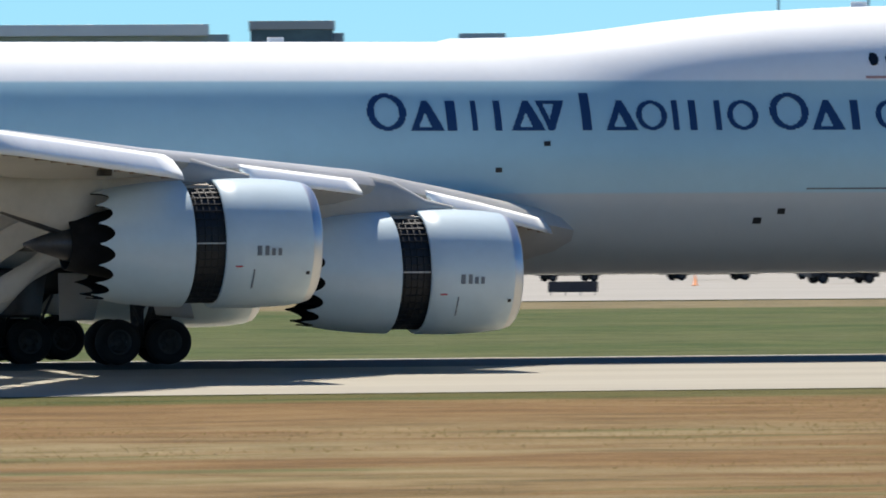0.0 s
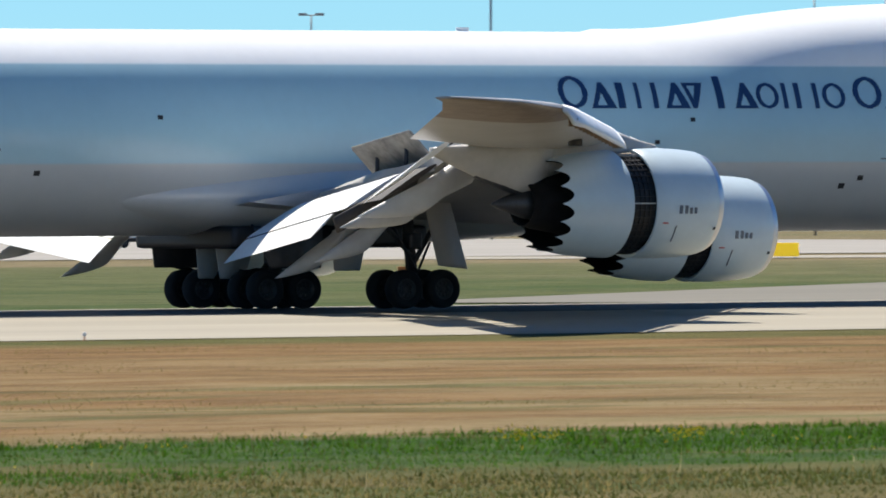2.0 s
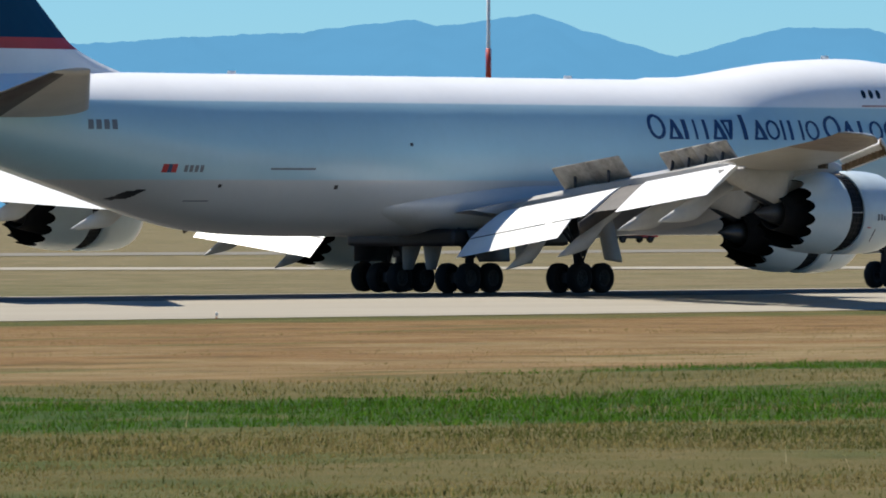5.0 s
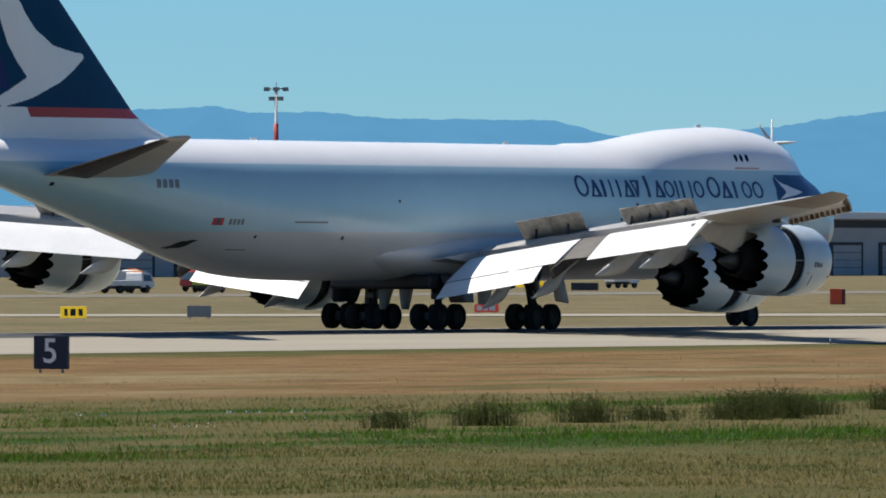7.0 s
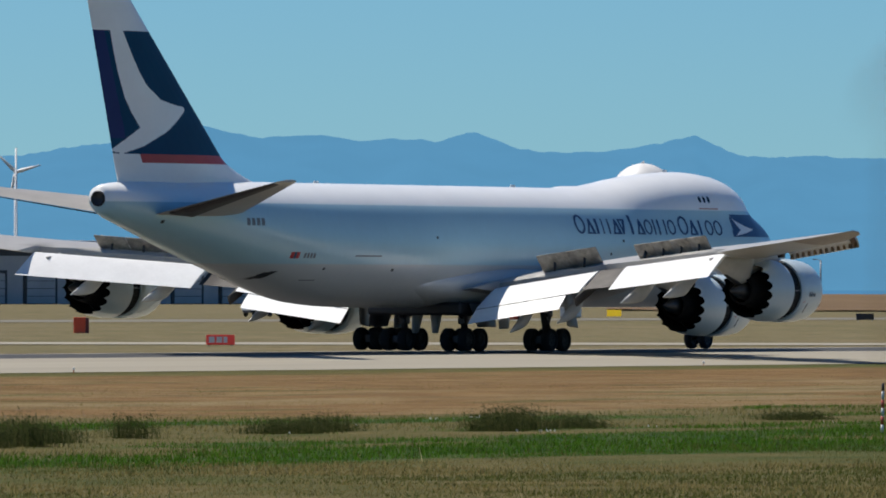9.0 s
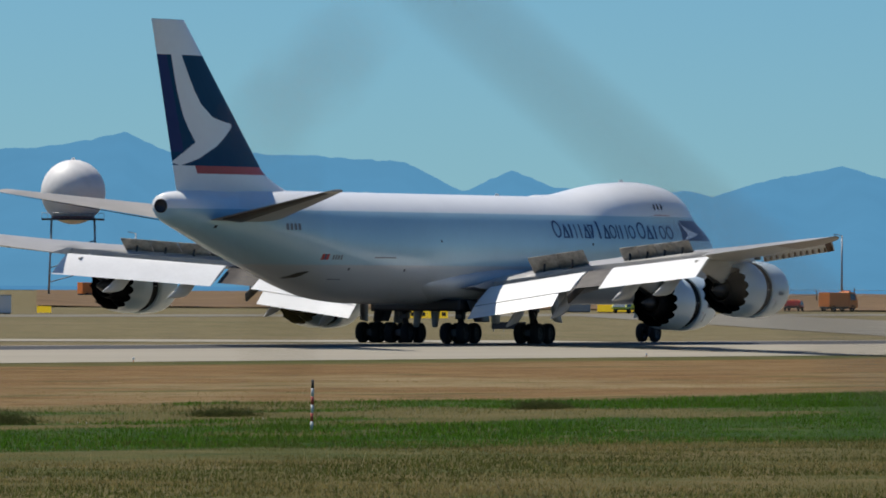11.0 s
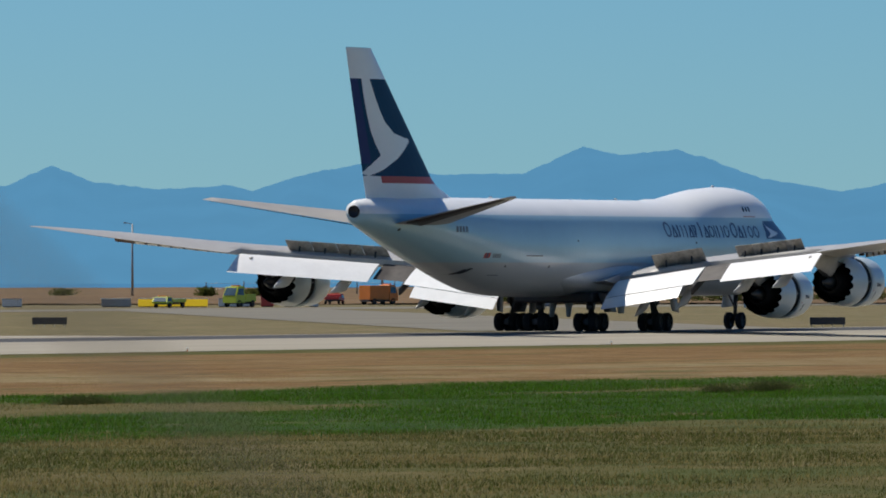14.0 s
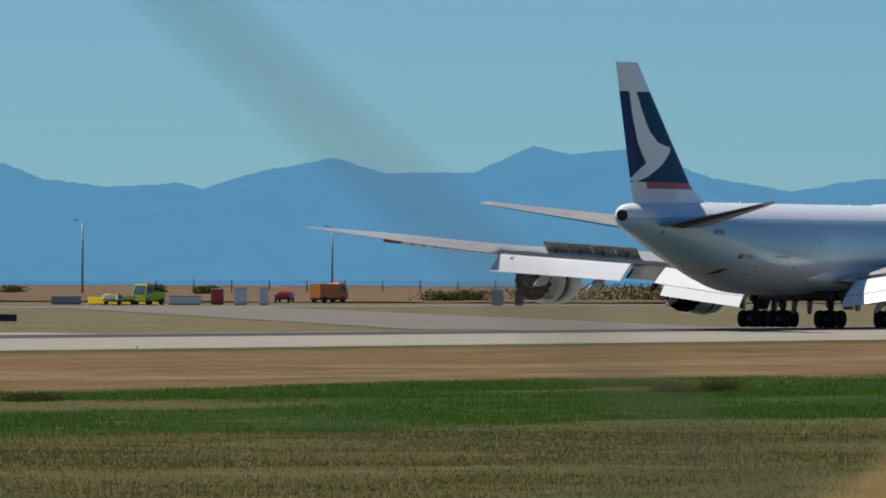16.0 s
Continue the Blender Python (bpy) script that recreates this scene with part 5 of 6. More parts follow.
for a0, a1, z in ((25.43, 25.85, 22.8), (25.95, 26.58, 23.5), (26.62, 27.2, 23.0), (27.8, 28.22, 22.9)):
    gable("roof_skylight", a0, a1, 1000, 18.8, z, WALLP, TX, "sloping skylight with pale mullions", 0.68)
    mid, half = (a0 + a1) / 2, (a1 - a0) / 2
    for r in range(2):
        for k in range(4):
            f0 = k / 4 + 0.02
            lo, hi = 18.9 + (z - 18.9) * (r / 2 + 0.05), 18.9 + (z - 18.9) * (r / 2 + 0.46)
            b0 = a0 + (a1 - a0) * (0.02 + 0.5 * (0.5 * r + 0.04) + 0.45 * f0 * 1.0)
            bm = bmesh.new()
            w = (a1 - a0) * 0.095
            pts = [(*polar(b0 + s, 999.4), h + GZ * 0) for s, h in ((0, lo), (w, lo), (w + (a1 - a0) * 0.1, hi), ((a1 - a0) * 0.1, hi))]
            bm.faces.new([bm.verts.new(p) for p in pts])
            bmesh.ops.solidify(bm, geom=bm.faces[:], thickness=0.15)
            part("pane", bm, SKYL, TX, smooth=False)
slab("tower_block", 28.22, 28.5, 997, 0, 26, WALLP, 20, TX, "pale stair tower")
slab("tower_block", 28.5, 28.78, 998, 0, 30, GLASS, 20, TX, "dark glazed block")
slab("tower_block", 28.78, 29.3, 996, 0, 34, SLATE, 24, TX, "blue-grey clad block")
slab("tower_edge", 29.3, 29.37, 997, 0, 34, CREAM, 20, TX, "white corner of the block")


# ---- hangars ----
def hangar(x0, x1, y0, y1, high, material, label, doors=True):
    s = empty("hangar", pose(x0, y0, GZ), label, "building", "hangars")
    L = x1 - x0
    bm = bmesh.new()
    box(bm, 0, L, 0, y1 - y0, 0, high - 1.3, 0.05)
    w = part("wall", bm, material, s, smooth=False)
    bm = bmesh.new()
    box(bm, -0.8, L + 0.8, -1.2, y1 - y0 + 1, high - 1.29, high, 0.15)
    part("roof", bm, ROOFW, s, "white metal roof", smooth=False)
    bm = bmesh.new()
    box(bm, 0.1, L - 0.1, -0.1, -0.003, high - 2.9, high - 1.5)
    part("eaves_band", bm, ASPH, s, "dark band under the eaves", smooth=False)
    if doors:
        n = int(L / 17)
        for k in range(n):
            a = 3 + k * (L - 3) / n
            bm = bmesh.new()
            box(bm, a, a + 11.5, -0.2, -0.004, 0, 6.1)
            d = part("door_frame", bm, ASPH, s, smooth=False)
            for j in range(4):
                bm = bmesh.new()
                box(bm, a + 1.0, a + 10.6, -0.3, -0.204, 0.1 + j * 1.38, 1.38 + j * 1.38)
                part("door_panel", bm, WALLP, d, smooth=False)
    else:
        for k in range(int(L / 6)):
            bm = bmesh.new()
            box(bm, 2 + k * 6, 2.3 + k * 6, -0.12, -0.004, 0, high - 3)
            part("pilaster", bm, SLATE, s, smooth=False)


hangar(1352, 1664, 988, 1048, 11.6, WALLP, "long pale grey hangar with a white roof and roller doors")
hangar(1676, 1756, 986, 1040, 11.4, BLUEWALL, "dark blue hangar with a white roof", False)
hangar(1180, 1330, 1010, 1050, 6.8, WALLP, "low pale grey cargo shed with a white roof")


# ---- radar dome, wind turbine ----
def radome(az, far, zc, r):
    x, y = polar(az, far)
    s = empty("radar_dome", pose(x, y, GZ, 0, 0, -az), "white radar dome on a dark steel lattice tower", "radar tower")
    bm = bmesh.new()
    bmesh.ops.create_icosphere(bm, subdivisions=4, radius=r, matrix=Matrix.Translation((0, 0, zc)))
    part("dome", bm, CREAM, s, "white spherical dome")
    bm = bmesh.new()
    rod(bm, (0, 0, zc + r - 0.1), (0, 0, zc + r + 0.5), 0.6, 0.3)
    part("cap", bm, CREAM, s)
    top = zc - r * 0.82
    bm = bmesh.new()
    box(bm, -7.6, 7.6, -7.6, 7.6, top - 0.4, top, 0.05)
    part("platform", bm, ASPH, s, smooth=False)
    bm = bmesh.new()
    spin(bm, [(top, 5.4), (top + 1.6, 4.8)], 24, "z")
    part("skirt", bm, mat("rust_red_skirt", (0.2, 0.06, 0.05), 0.6), s)
    for sx in (-1, 1):
        for sy in (-1, 1):
            bm = bmesh.new()
            rod(bm, (sx * 5.8, sy * 5.8, 0), (sx * 5.2, sy * 5.2, top - 0.4), 0.25)
            part("leg", bm, GREYM, s)
    for z in (3.5, 7, 10.5):
        for (ax, ay, bx, by) in ((-1, -1, 1, -1), (-1, 1, 1, 1), (-1, -1, -1, 1), (1, -1, 1, 1)):
            bm = bmesh.new()
            rod(bm, (ax * 5.5, ay * 5.5, z), (bx * 5.5, by * 5.5, z + 3.2), 0.12)
            part("brace", bm, GREYM, s)
    for k in range(12):
        bm = bmesh.new()
        a = -7.5 + 15 * k / 11
        rod(bm, (a, -7.5, top), (a, -7.5, top + 1.3), 0.06)
        part("rail_post", bm, GREYM, s)
    bm = bmesh.new()
    rod(bm, (-7.5, -7.5, top + 1.3), (7.5, -7.5, top + 1.3), 0.07)
    part("rail", bm, GREYM, s)


radome(61.40, 2500, 25.4, 7.85)


def turbine():
    x, y = polar(57.91, 3900)
    z = EYE[2] + 3900 * math.tan(radians(0.603))
    s = empty("wind_turbine", pose(x, y, z, 0, 0, -58), "white three-bladed wind turbine on the far ridge", "wind turbine")
    bm = bmesh.new()
    rod(bm, (0, 1.0, -z - 1), (0, 1.0, 0), 0.9, 0.5, 14)
    part("tower", bm, CREAM, s)
    bm = bmesh.new()
    box(bm, -0.8, 0.8, -0.6, 2.6, -0.7, 0.8, 0.2)
    part("nacelle", bm, CREAM, s)
    rotor = new("rotor")
    rotor.parent = s
    bm = bmesh.new()
    bmesh.ops.create_uvsphere(bm, u_segments=12, v_segments=8, radius=0.8, matrix=Matrix.Translation((0, -0.9, 0)))
    part("hub", bm, CREAM, rotor)
    for k in range(3):
        a = radians(120 * k)
        rings = []
        for d, w in ((0.5, 0.5), (2, 0.75), (6, 0.5), (9.6, 0.18)):
            rings.append([(math.sin(a) * d + math.cos(a) * u * w, -0.9 + v * 0.12, math.cos(a) * d - math.sin(a) * u * w) for u, v in ((-1, 0), (0, 1), (1, 0), (0, -1))])
        part("blade", loft(rings), CREAM, rotor)
    return rotor


ROTOR = turbine()


# ---- vehicles ----
def small_wheel(parent, x, y, r=0.42, w=0.28):
    ob = new("wheel")
    ob.parent = parent
    ob.location = (x, y, r)
    t = bmesh.new()
    spin(t, [(-w / 2, r * 0.6), (-w / 2, r * 0.92), (-w / 2 * 0.6, r), (w / 2 * 0.6, r), (w / 2, r * 0.92), (w / 2, r * 0.6)], 16, "y")
    part("tyre", t, TYRE, ob)
    t = bmesh.new()
    spin(t, [(-w * 0.3, 0.01), (-w * 0.35, r * 0.5), (-w * 0.3, r * 0.62), (w * 0.3, r * 0.62), (w * 0.35, r * 0.5), (w * 0.3, 0.01)], 16, "y")
    part("rim", t, RIM, ob)


def truck(x, y, turn, length, high, paint, label, cargo=None, name="truck", wide=2.3, cab=0.3, bed=0.55, category="truck", cab_high=1.0):
    """A cab, a chassis and a load bed or box on wheels."""
    s = empty(name, pose(x, y, GZ + 0.03, 0, 0, turn), label, category, "airfield vehicles")
    h = wide / 2
    c0 = length / 2 - cab * length
    bm = bmesh.new()
    box(bm, -length / 2, length / 2 - 0.2, -h * 0.8, h * 0.8, 0.45, 0.75, 0.04)
    part("chassis", bm, ASPH, s, smooth=False)
    ch = high * cab_high
    rings = [[(px, sy * h * k, pz) for px, pz, k in ((c0, 0.6, 1), (length / 2, 0.6, 1), (length / 2, ch * 0.52, 1), (length / 2 - cab * length * 0.28, ch * 0.97, 0.9), (c0 + 0.1, ch, 0.9), (c0, ch * 0.96, 0.92))] for sy in (-1, 1)]
    body = part("cab", loft(rings), paint, s, smooth=False)
    for sy in (-1, 1):
        bm = bmesh.new()
        rr = [[(px, sy * (h * k + e), pz) for px, pz, k in ((c0 + 0.25, ch * 0.58, 0.985), (length / 2 - 0.35, ch * 0.58, 0.985), (length / 2 - cab * length * 0.32, ch * 0.88, 0.93), (c0 + 0.25, ch * 0.9, 0.93))] for e in (0.004, 0.03)]
        part("side_window", loft(rr), GLASS, body, smooth=False)
    bm = bmesh.new()
    plate([(length / 2 + 0.015, -h * 0.85, ch * 0.56), (length / 2 + 0.015, h * 0.85, ch * 0.56), (length / 2 - cab * length * 0.25, h * 0.78, ch * 0.93), (length / 2 - cab * length * 0.25, -h * 0.78, ch * 0.93)], 0.04, bm)
    part("windscreen", bm, GLASS, body, smooth=False)
    bm = bmesh.new()
    box(bm, -length / 2, c0 - 0.12, -h, h, 0.76, 0.76 + (high - 0.76) * bed, 0.06)
    part("load_bed", bm, cargo or paint, s, smooth=False)
    r = min(0.5, high * 0.2)
    for wx in (-length * 0.34, length * 0.32):
        for sy in (-1, 1):
            small_wheel(s, wx, sy * (h - 0.12), r)
    bm = bmesh.new()
    box(bm, c0 + 0.3, c0 + 0.8, -h * 0.6, h * 0.6, ch, ch + 0.16, 0.03)
    part("beacon_bar", bm, ORANGE, s, smooth=False)
    return s


FIRE = truck(1288, 605, 180 - 12, 4.6, 2.9, LIME, "lime yellow airfield truck rolling past", name="utility_truck", cab=0.45, bed=0.5)
truck(1266, 604, 178, 5.8, 1.9, LIME, "low lime yellow airfield trailer truck", bed=0.4, cab_high=0.8)
truck(1406, 636, -20, 6.0, 3.0, ORANGE, "orange airfield truck with a square body", bed=0.95)
truck(1425, 652, 10, 3.7, 1.6, REDP, "red airfield car on the far grass", name="car", category="car", bed=0.5, cab=0.55)
truck(1703, 863, 175, 9.6, 3.0, LIME, "lime yellow airport fire engine", name="fire_engine", bed=0.85, cab=0.28)
truck(2202, 1189, 175, 9.8, 3.7, LIME, "lime yellow airport fire engine", name="fire_engine", bed=0.85)
truck(1672, 836, -30, 4.5, 1.8, REDP, "red airfield pickup on the far road", name="pickup_truck", bed=0.45)
x, y = polar(61.52, 2480)
truck(x, y, -28, 8.2, 3.6, ORANGE, "orange airfield lorry on the far road", name="lorry", bed=0.95)
truck(841, 604, -6, 6.2, 2.1, CREAM, "white airfield pickup truck", name="pickup_truck", bed=0.4)
truck(852, 612, -4, 5.4, 2.3, CREAM, "white airfield van parked by the hangar", name="van", bed=0.95, cab=0.35, category="van")
truck(884, 625, 174, 4.6, 2.2, REDP, "red airfield tug by the hangar", name="tug", bed=0.6)
truck(864, 610, 10, 3.2, 2.6, LIME, "yellow airfield loader by the hangar", name="loader", bed=0.5, cab=0.4)
for k, (x, y, L, h, p, lab, turn) in enumerate(((262, 747, 7.8, 2.2, ASPH, "dark apron truck", 0), (272, 748, 5.0, 1.9, GREYM, "grey apron van", 0), (253, 693, 5.3, 2.0, ASPH, "dark apron tug", 180), (260, 690, 4.6, 2.1, REDP, "dark red apron tractor", 4), (250, 745, 5.0, 1.7, GREYM, "grey apron car", 0),
                                              (428, 667, 5.2, 2.0, CREAM, "white apron van", -8), (433, 660, 4.4, 1.9, GREYM, "grey apron car", -8), (440, 655, 5.2, 2.1, ASPH, "dark apron truck", -5), (506, 638, 6.7, 2.3, CREAM, "white apron truck", -10), (498, 650, 5.0, 2.0, GREYM, "grey apron van", -10),
                                              (476, 610, 4.7, 2.0, ASPH, "dark apron tug", -12), (822, 706, 5.0, 2.0, ASPH, "dark apron truck", -20), (833, 701, 5.0, 1.9, GREYM, "grey apron car", -18), (842, 690, 5.2, 2.1, REDP, "dark red apron truck", -18), (857, 720, 2.4, 1.4, YELLOW, "yellow apron tug", -20), (1061, 631, 3.2, 1.5, CREAM, "white apron van", -28), (1010, 654, 3.4, 1.7, CREAM, "white apron van", -26))):
    truck(x, y, turn, L, h, p, lab + " parked on pale concrete", name="apron_vehicle", bed=0.6 + 0.1 * (k % 4), cab=0.35)


def baggage_train(x, y, turn):
    s = empty("baggage_train", pose(x, y, GZ + 0.03, 0, 0, turn), "white tug pulling flat baggage carts", "baggage carts")
    for k in range(3):
        bm = bmesh.new()
        box(bm, -3.6 + 2.0 * k, -1.8 + 2.0 * k, -0.8, 0.8, 0.35, 0.6, 0.03)
        c = part("cart_bed", bm, CREAM, s, smooth=False)
        bm = bmesh.new()
        box(bm, -3.4 + 2.0 * k, -2.2 + 2.0 * k, -0.6, 0.6, 0.61, 0.9, 0.05)
        part("load", bm, (GREYM, CREAM, GREYM)[k], c, smooth=False)
        for sy in (-0.7, 0.7):
            small_wheel(s, -2.7 + 2.0 * k, sy, 0.2, 0.14)
    bm = bmesh.new()
    box(bm, 2.4, 4.4, -0.8, 0.8, 0.3, 0.95, 0.08)
    box(bm, 2.6, 3.4, -0.75, 0.75, 0.95, 1.6, 0.06)
    part("tug_body", bm, CREAM, s, smooth=False)
    for sy in (-0.75, 0.75):
        for wx in (2.8, 4.0):
            small_wheel(s, wx, sy, 0.3, 0.2)


baggage_train(295.4, 647.3, -5)


def tank(az, far, r, paint):
    x, y = polar(az, far)
    s = empty("storage_tank", pose(x, y, GZ), "white domed storage tank", "tank", "storage tanks")
    bm = bmesh.new()
    spin(bm, [(0, r), (r * 0.75, r), (r * 1.15, r * 0.8), (r * 1.35, r * 0.35), (r * 1.4, 0.01)], 28, "z")
    part("shell", bm, paint, s)


for az in (60.68, 60.82, 60.9):
    tank(az, 2150, 2.2, CREAM)
for az, w, m, lab in ((60.5, 6.0, YELLOW, "yellow loading equipment"), (60.76, 9.0, YELLOW, "yellow loading equipment"), (64.62, 4.5, YELLOW, "yellow ground barrier"), (64.86, 4.6, CREAM, "white and yellow ground barrier"), (65.04, 1.8, REDP, "red and white equipment cabinet"), (65.17, 1.9, CREAM, "white equipment cabinet"), (65.3, 1.3, CREAM, "white equipment cabinet"), (64.2, 4.2, GREYM, "grey ground barrier"), (63.62, 2.8, CREAM, "white equipment cabinet"), (64.44, 6.0, YELLOW, "yellow ground barrier"), (66.6, 1.6, GREYM, "grey equipment cabinet"), (66.72, 1.2, ASPH, "dark equipment cabinet"), (61.0, 2.6, CREAM, "white equipment cabinet")):
    x, y = polar(az, 1450 if az > 62 else (2050 if az < 60.8 and w > 3 else 1250))
    h = 2.2 if w < 2.7 else 1.1
    s = empty("equipment_cabinet" if w < 2.7 else "ground_barrier", pose(x, y, GZ, 0, 0, -az), lab + " on the far grass", "equipment")
    bm = bmesh.new()
    box(bm, -w / 2, w / 2, -0.5, 0.5, 0.1, h, 0.06)
    part("body", bm, m, s, smooth=False)
    bm = bmesh.new()
    box(bm, -w / 2 - 0.05, w / 2 + 0.05, -0.55, 0.55, h + 0.002, h + 0.12, 0.03)
    part("lid", bm, CREAM if m is not CREAM else GREYM, s, smooth=False)
    bm = bmesh.new()
    box(bm, -w / 2 + 0.1, w / 2 - 0.1, -0.4, 0.4, -0.05, 0.1)
    part("foot", bm, ASPH, s, smooth=False)


def shore_fence():
    s = empty("shore_fence", pose(0, 0, 0), "wire fence with dark posts along the shore", "fence")
    top = []
    for k, az in enumerate(np.arange(64.7, 66.6, 0.21)):
        x, y = polar(az, 2250)
        bm = bmesh.new()
        rod(bm, (x, y, -0.5), (x, y, 2.6 + 0.3 * (k % 2)), 0.12)
        part("post", bm, ASPH, s)
        top.append((x, y))
    for z in (1.2, 2.4):
        bm = bmesh.new()
        for a, b in zip(top[:-1], top[1:]):
            rod(bm, (*a, z), (*b, z), 0.035, n=6)
        part("rail", bm, GREYM, s)


shore_fence()

# ---- plants ----
def leaf_material(name, dark, light, through=0.55):
    m = bpy.data.materials.new(name)
    m.use_nodes = True
    n, link = m.node_tree.nodes, m.node_tree.links.new
    n.remove(n["Principled BSDF"])
    geo, ramp = n.new("ShaderNodeNewGeometry"), n.new("ShaderNodeValToRGB")
    d, t, mix = n.new("ShaderNodeBsdfDiffuse"), n.new("ShaderNodeBsdfTranslucent"), n.new("ShaderNodeMixShader")
    ramp.color_ramp.elements[0].color, ramp.color_ramp.elements[1].color = (*dark, 1), (*light, 1)
    link(geo.outputs["Random Per Island"], ramp.inputs[0])
    link(ramp.outputs[0], d.inputs["Color"]), link(ramp.outputs[0], t.inputs["Color"])
    mix.inputs[0].default_value = through
    link(d.outputs[0], mix.inputs[1]), link(t.outputs[0], mix.inputs[2])
    link(mix.outputs[0], n["Material Output"].inputs["Surface"])
    return m


LUSH = leaf_material("fresh_grass_blades", (0.024, 0.075, 0.006), (0.085, 0.185, 0.016), 0.6)
STRAW = leaf_material("dry_grass_blades", (0.15, 0.125, 0.046), (0.24, 0.195, 0.078), 0.65)
OLIVE = leaf_material("olive_grass_blades", (0.061, 0.072, 0.018), (0.104, 0.116, 0.032), 0.65)
PALE = leaf_material("bleached_grass_stalks", (0.3, 0.25, 0.13), (0.5, 0.43, 0.25), 0.7)
REED = leaf_material("dark_reed_blades", (0.028, 0.045, 0.013), (0.105, 0.11, 0.042))
BUTTER = leaf_material("yellow_flower_heads", (0.45, 0.33, 0.02), (0.7, 0.55, 0.05), 0.2)
CHALK = leaf_material("white_flower_heads", (0.6, 0.6, 0.55), (0.8, 0.8, 0.75), 0.2)


def blades(pts, high, wide, seed):
    """Leaning single blades at the given ground points, as vertices and triangles."""
    rng = np.random.default_rng(seed)
    n = len(pts)
    a = rng.uniform(0, math.pi, n)
    h = high * rng.uniform(0.45, 1.25, n)
    w = wide * rng.uniform(0.6, 1.3, n)
    lean = rng.normal(0, 0.35, (n, 2)) * h[:, None]
    v = np.zeros((n, 3, 3))
    v[:, 0] = pts + np.c_[np.cos(a) * w, np.sin(a) * w * 0.5, np.full(n, -0.02)]
    v[:, 1] = pts - np.c_[np.cos(a) * w, np.sin(a) * w * 0.5, np.full(n, 0.02)]
    v[:, 2] = pts + np.c_[lean, h]
    return v.reshape(-1, 3)


def stuff(name, verts, material, label, category):
    me = bpy.data.meshes.new(name)
    k = len(verts) // 3
    me.from_pydata(verts.tolist(), [], np.arange(k * 3).reshape(-1, 3).tolist())
    me.materials.append(material)
    return tagged(new(name, me), label, category, kind="stuff")


def meadow():
    rng = np.random.default_rng(7)
    xs, ys = rng.uniform(50, 425, 620000), rng.uniform(78, 252, 620000)
    az = np.degrees(np.arctan2(xs, ys))
    keep = (az > 13) & (az < 70)
    xs, ys = xs[keep], ys[keep]
    w = np.array([noise.noise((x * 0.03, y * 0.06, 0)) * 7 + noise.noise((x * 0.12, y * 0.2, 5)) * 3 for x, y in zip(xs, ys)])
    patch = np.array([noise.noise((x * 0.06, y * 0.16, 11)) + 0.5 * noise.noise((x * 0.2, y * 0.5, 17)) for x, y in zip(xs, ys)])
    up = np.interp(xs, [60, 90, 130, 180, 225, 262, 290, 360, 420], [146, 149, 157, 162, 174, 172, 164, 166, 165]) + w
    low = np.interp(xs, [60, 120, 200, 240, 290, 360, 420], [130, 126, 124, 121, 110, 109, 107]) + w * 0.8
    z = np.full(len(xs), GZ - 0.02)
    fresh = np.array([greenness(x, y) for x, y in zip(xs, ys)])
    pts = np.c_[xs, ys, z]
    roll = rng.uniform(0, 1, len(xs))
    green = (ys > low) & (ys < up) & (fresh + roll * 0.4 > -0.02)
    straw = ((ys < low) & (roll < 0.75)) | ((ys > low) & (ys < up) & ~green & (roll < 0.6))
    soil = (ys > up) & (roll < 0.16)
    deep = pts[(ys > low) & (ys < up) & (fresh > -0.08)]
    thick = np.concatenate([deep + rng.normal(0, 0.25, deep.shape) * [1, 1, 0] for k in range(2)])
    stuff("turf_grass", blades(thick, 0.11, 0.018, 9), LUSH, "thick green turf of the strip", "grass")
    stuff("green_grass", blades(pts[green & (roll < 0.62)], 0.15, 0.02, 1), LUSH, "lush green grass strip", "grass")
    stuff("olive_grass", blades(pts[(green & (roll >= 0.62)) | (straw & (roll > 0.45))], 0.12, 0.024, 2), OLIVE, "olive half-dry grass", "grass")
    stuff("straw_grass", blades(pts[straw & (roll <= 0.45)], 0.1, 0.024, 3), STRAW, "dry straw-coloured grass", "grass")
    # the dense dry sward on the camera's side of the green strip
    n = 900000
    a, d = np.radians(rng.uniform(15, 69.5, n)), np.sqrt(rng.uniform(128 ** 2, 290 ** 2, n))
    sx, sy = d * np.sin(a), d * np.cos(a)
    edge = np.interp(sx, [60, 120, 200, 240, 290, 360, 420], [130, 126, 124, 121, 110, 109, 107]) + 3 * np.sin(sx * 0.11) + 2 * np.sin(sx * 0.37 + 1)
    near = (sy < edge + 3) & (d > np.interp(np.degrees(a), [15, 40, 55, 66, 70], [128, 132, 160, 190, 195]))
    sx, sy = sx[near], sy[near]
    hue = np.array([noise.noise((x * 0.07, y * 0.09, 13)) + 0.5 * noise.noise((x * 0.3, y * 0.3, 19)) for x, y in zip(sx, sy)])
    hue = 1.4 * hue + np.interp(sx, [120, 180, 260, 340], [0.05, 0.15, 0.4, 0.6]) + rng.normal(0, 0.16, len(sx))
    sp = np.c_[sx, sy, np.full(len(sx), GZ - 0.01)]
    stuff("dry_sward", blades(sp[hue < 0.12], 0.06, 0.022, 12), STRAW, "dense dry straw-coloured grass", "grass")
    stuff("olive_sward", blades(sp[hue >= 0.12], 0.06, 0.022, 13), OLIVE, "dense olive half-dry grass", "grass")
    stuff("stubble", blades(pts[(ys > up) & (roll < 0.3)], 0.035, 0.016, 14), STRAW, "short dry stubble on bare soil", "grass")
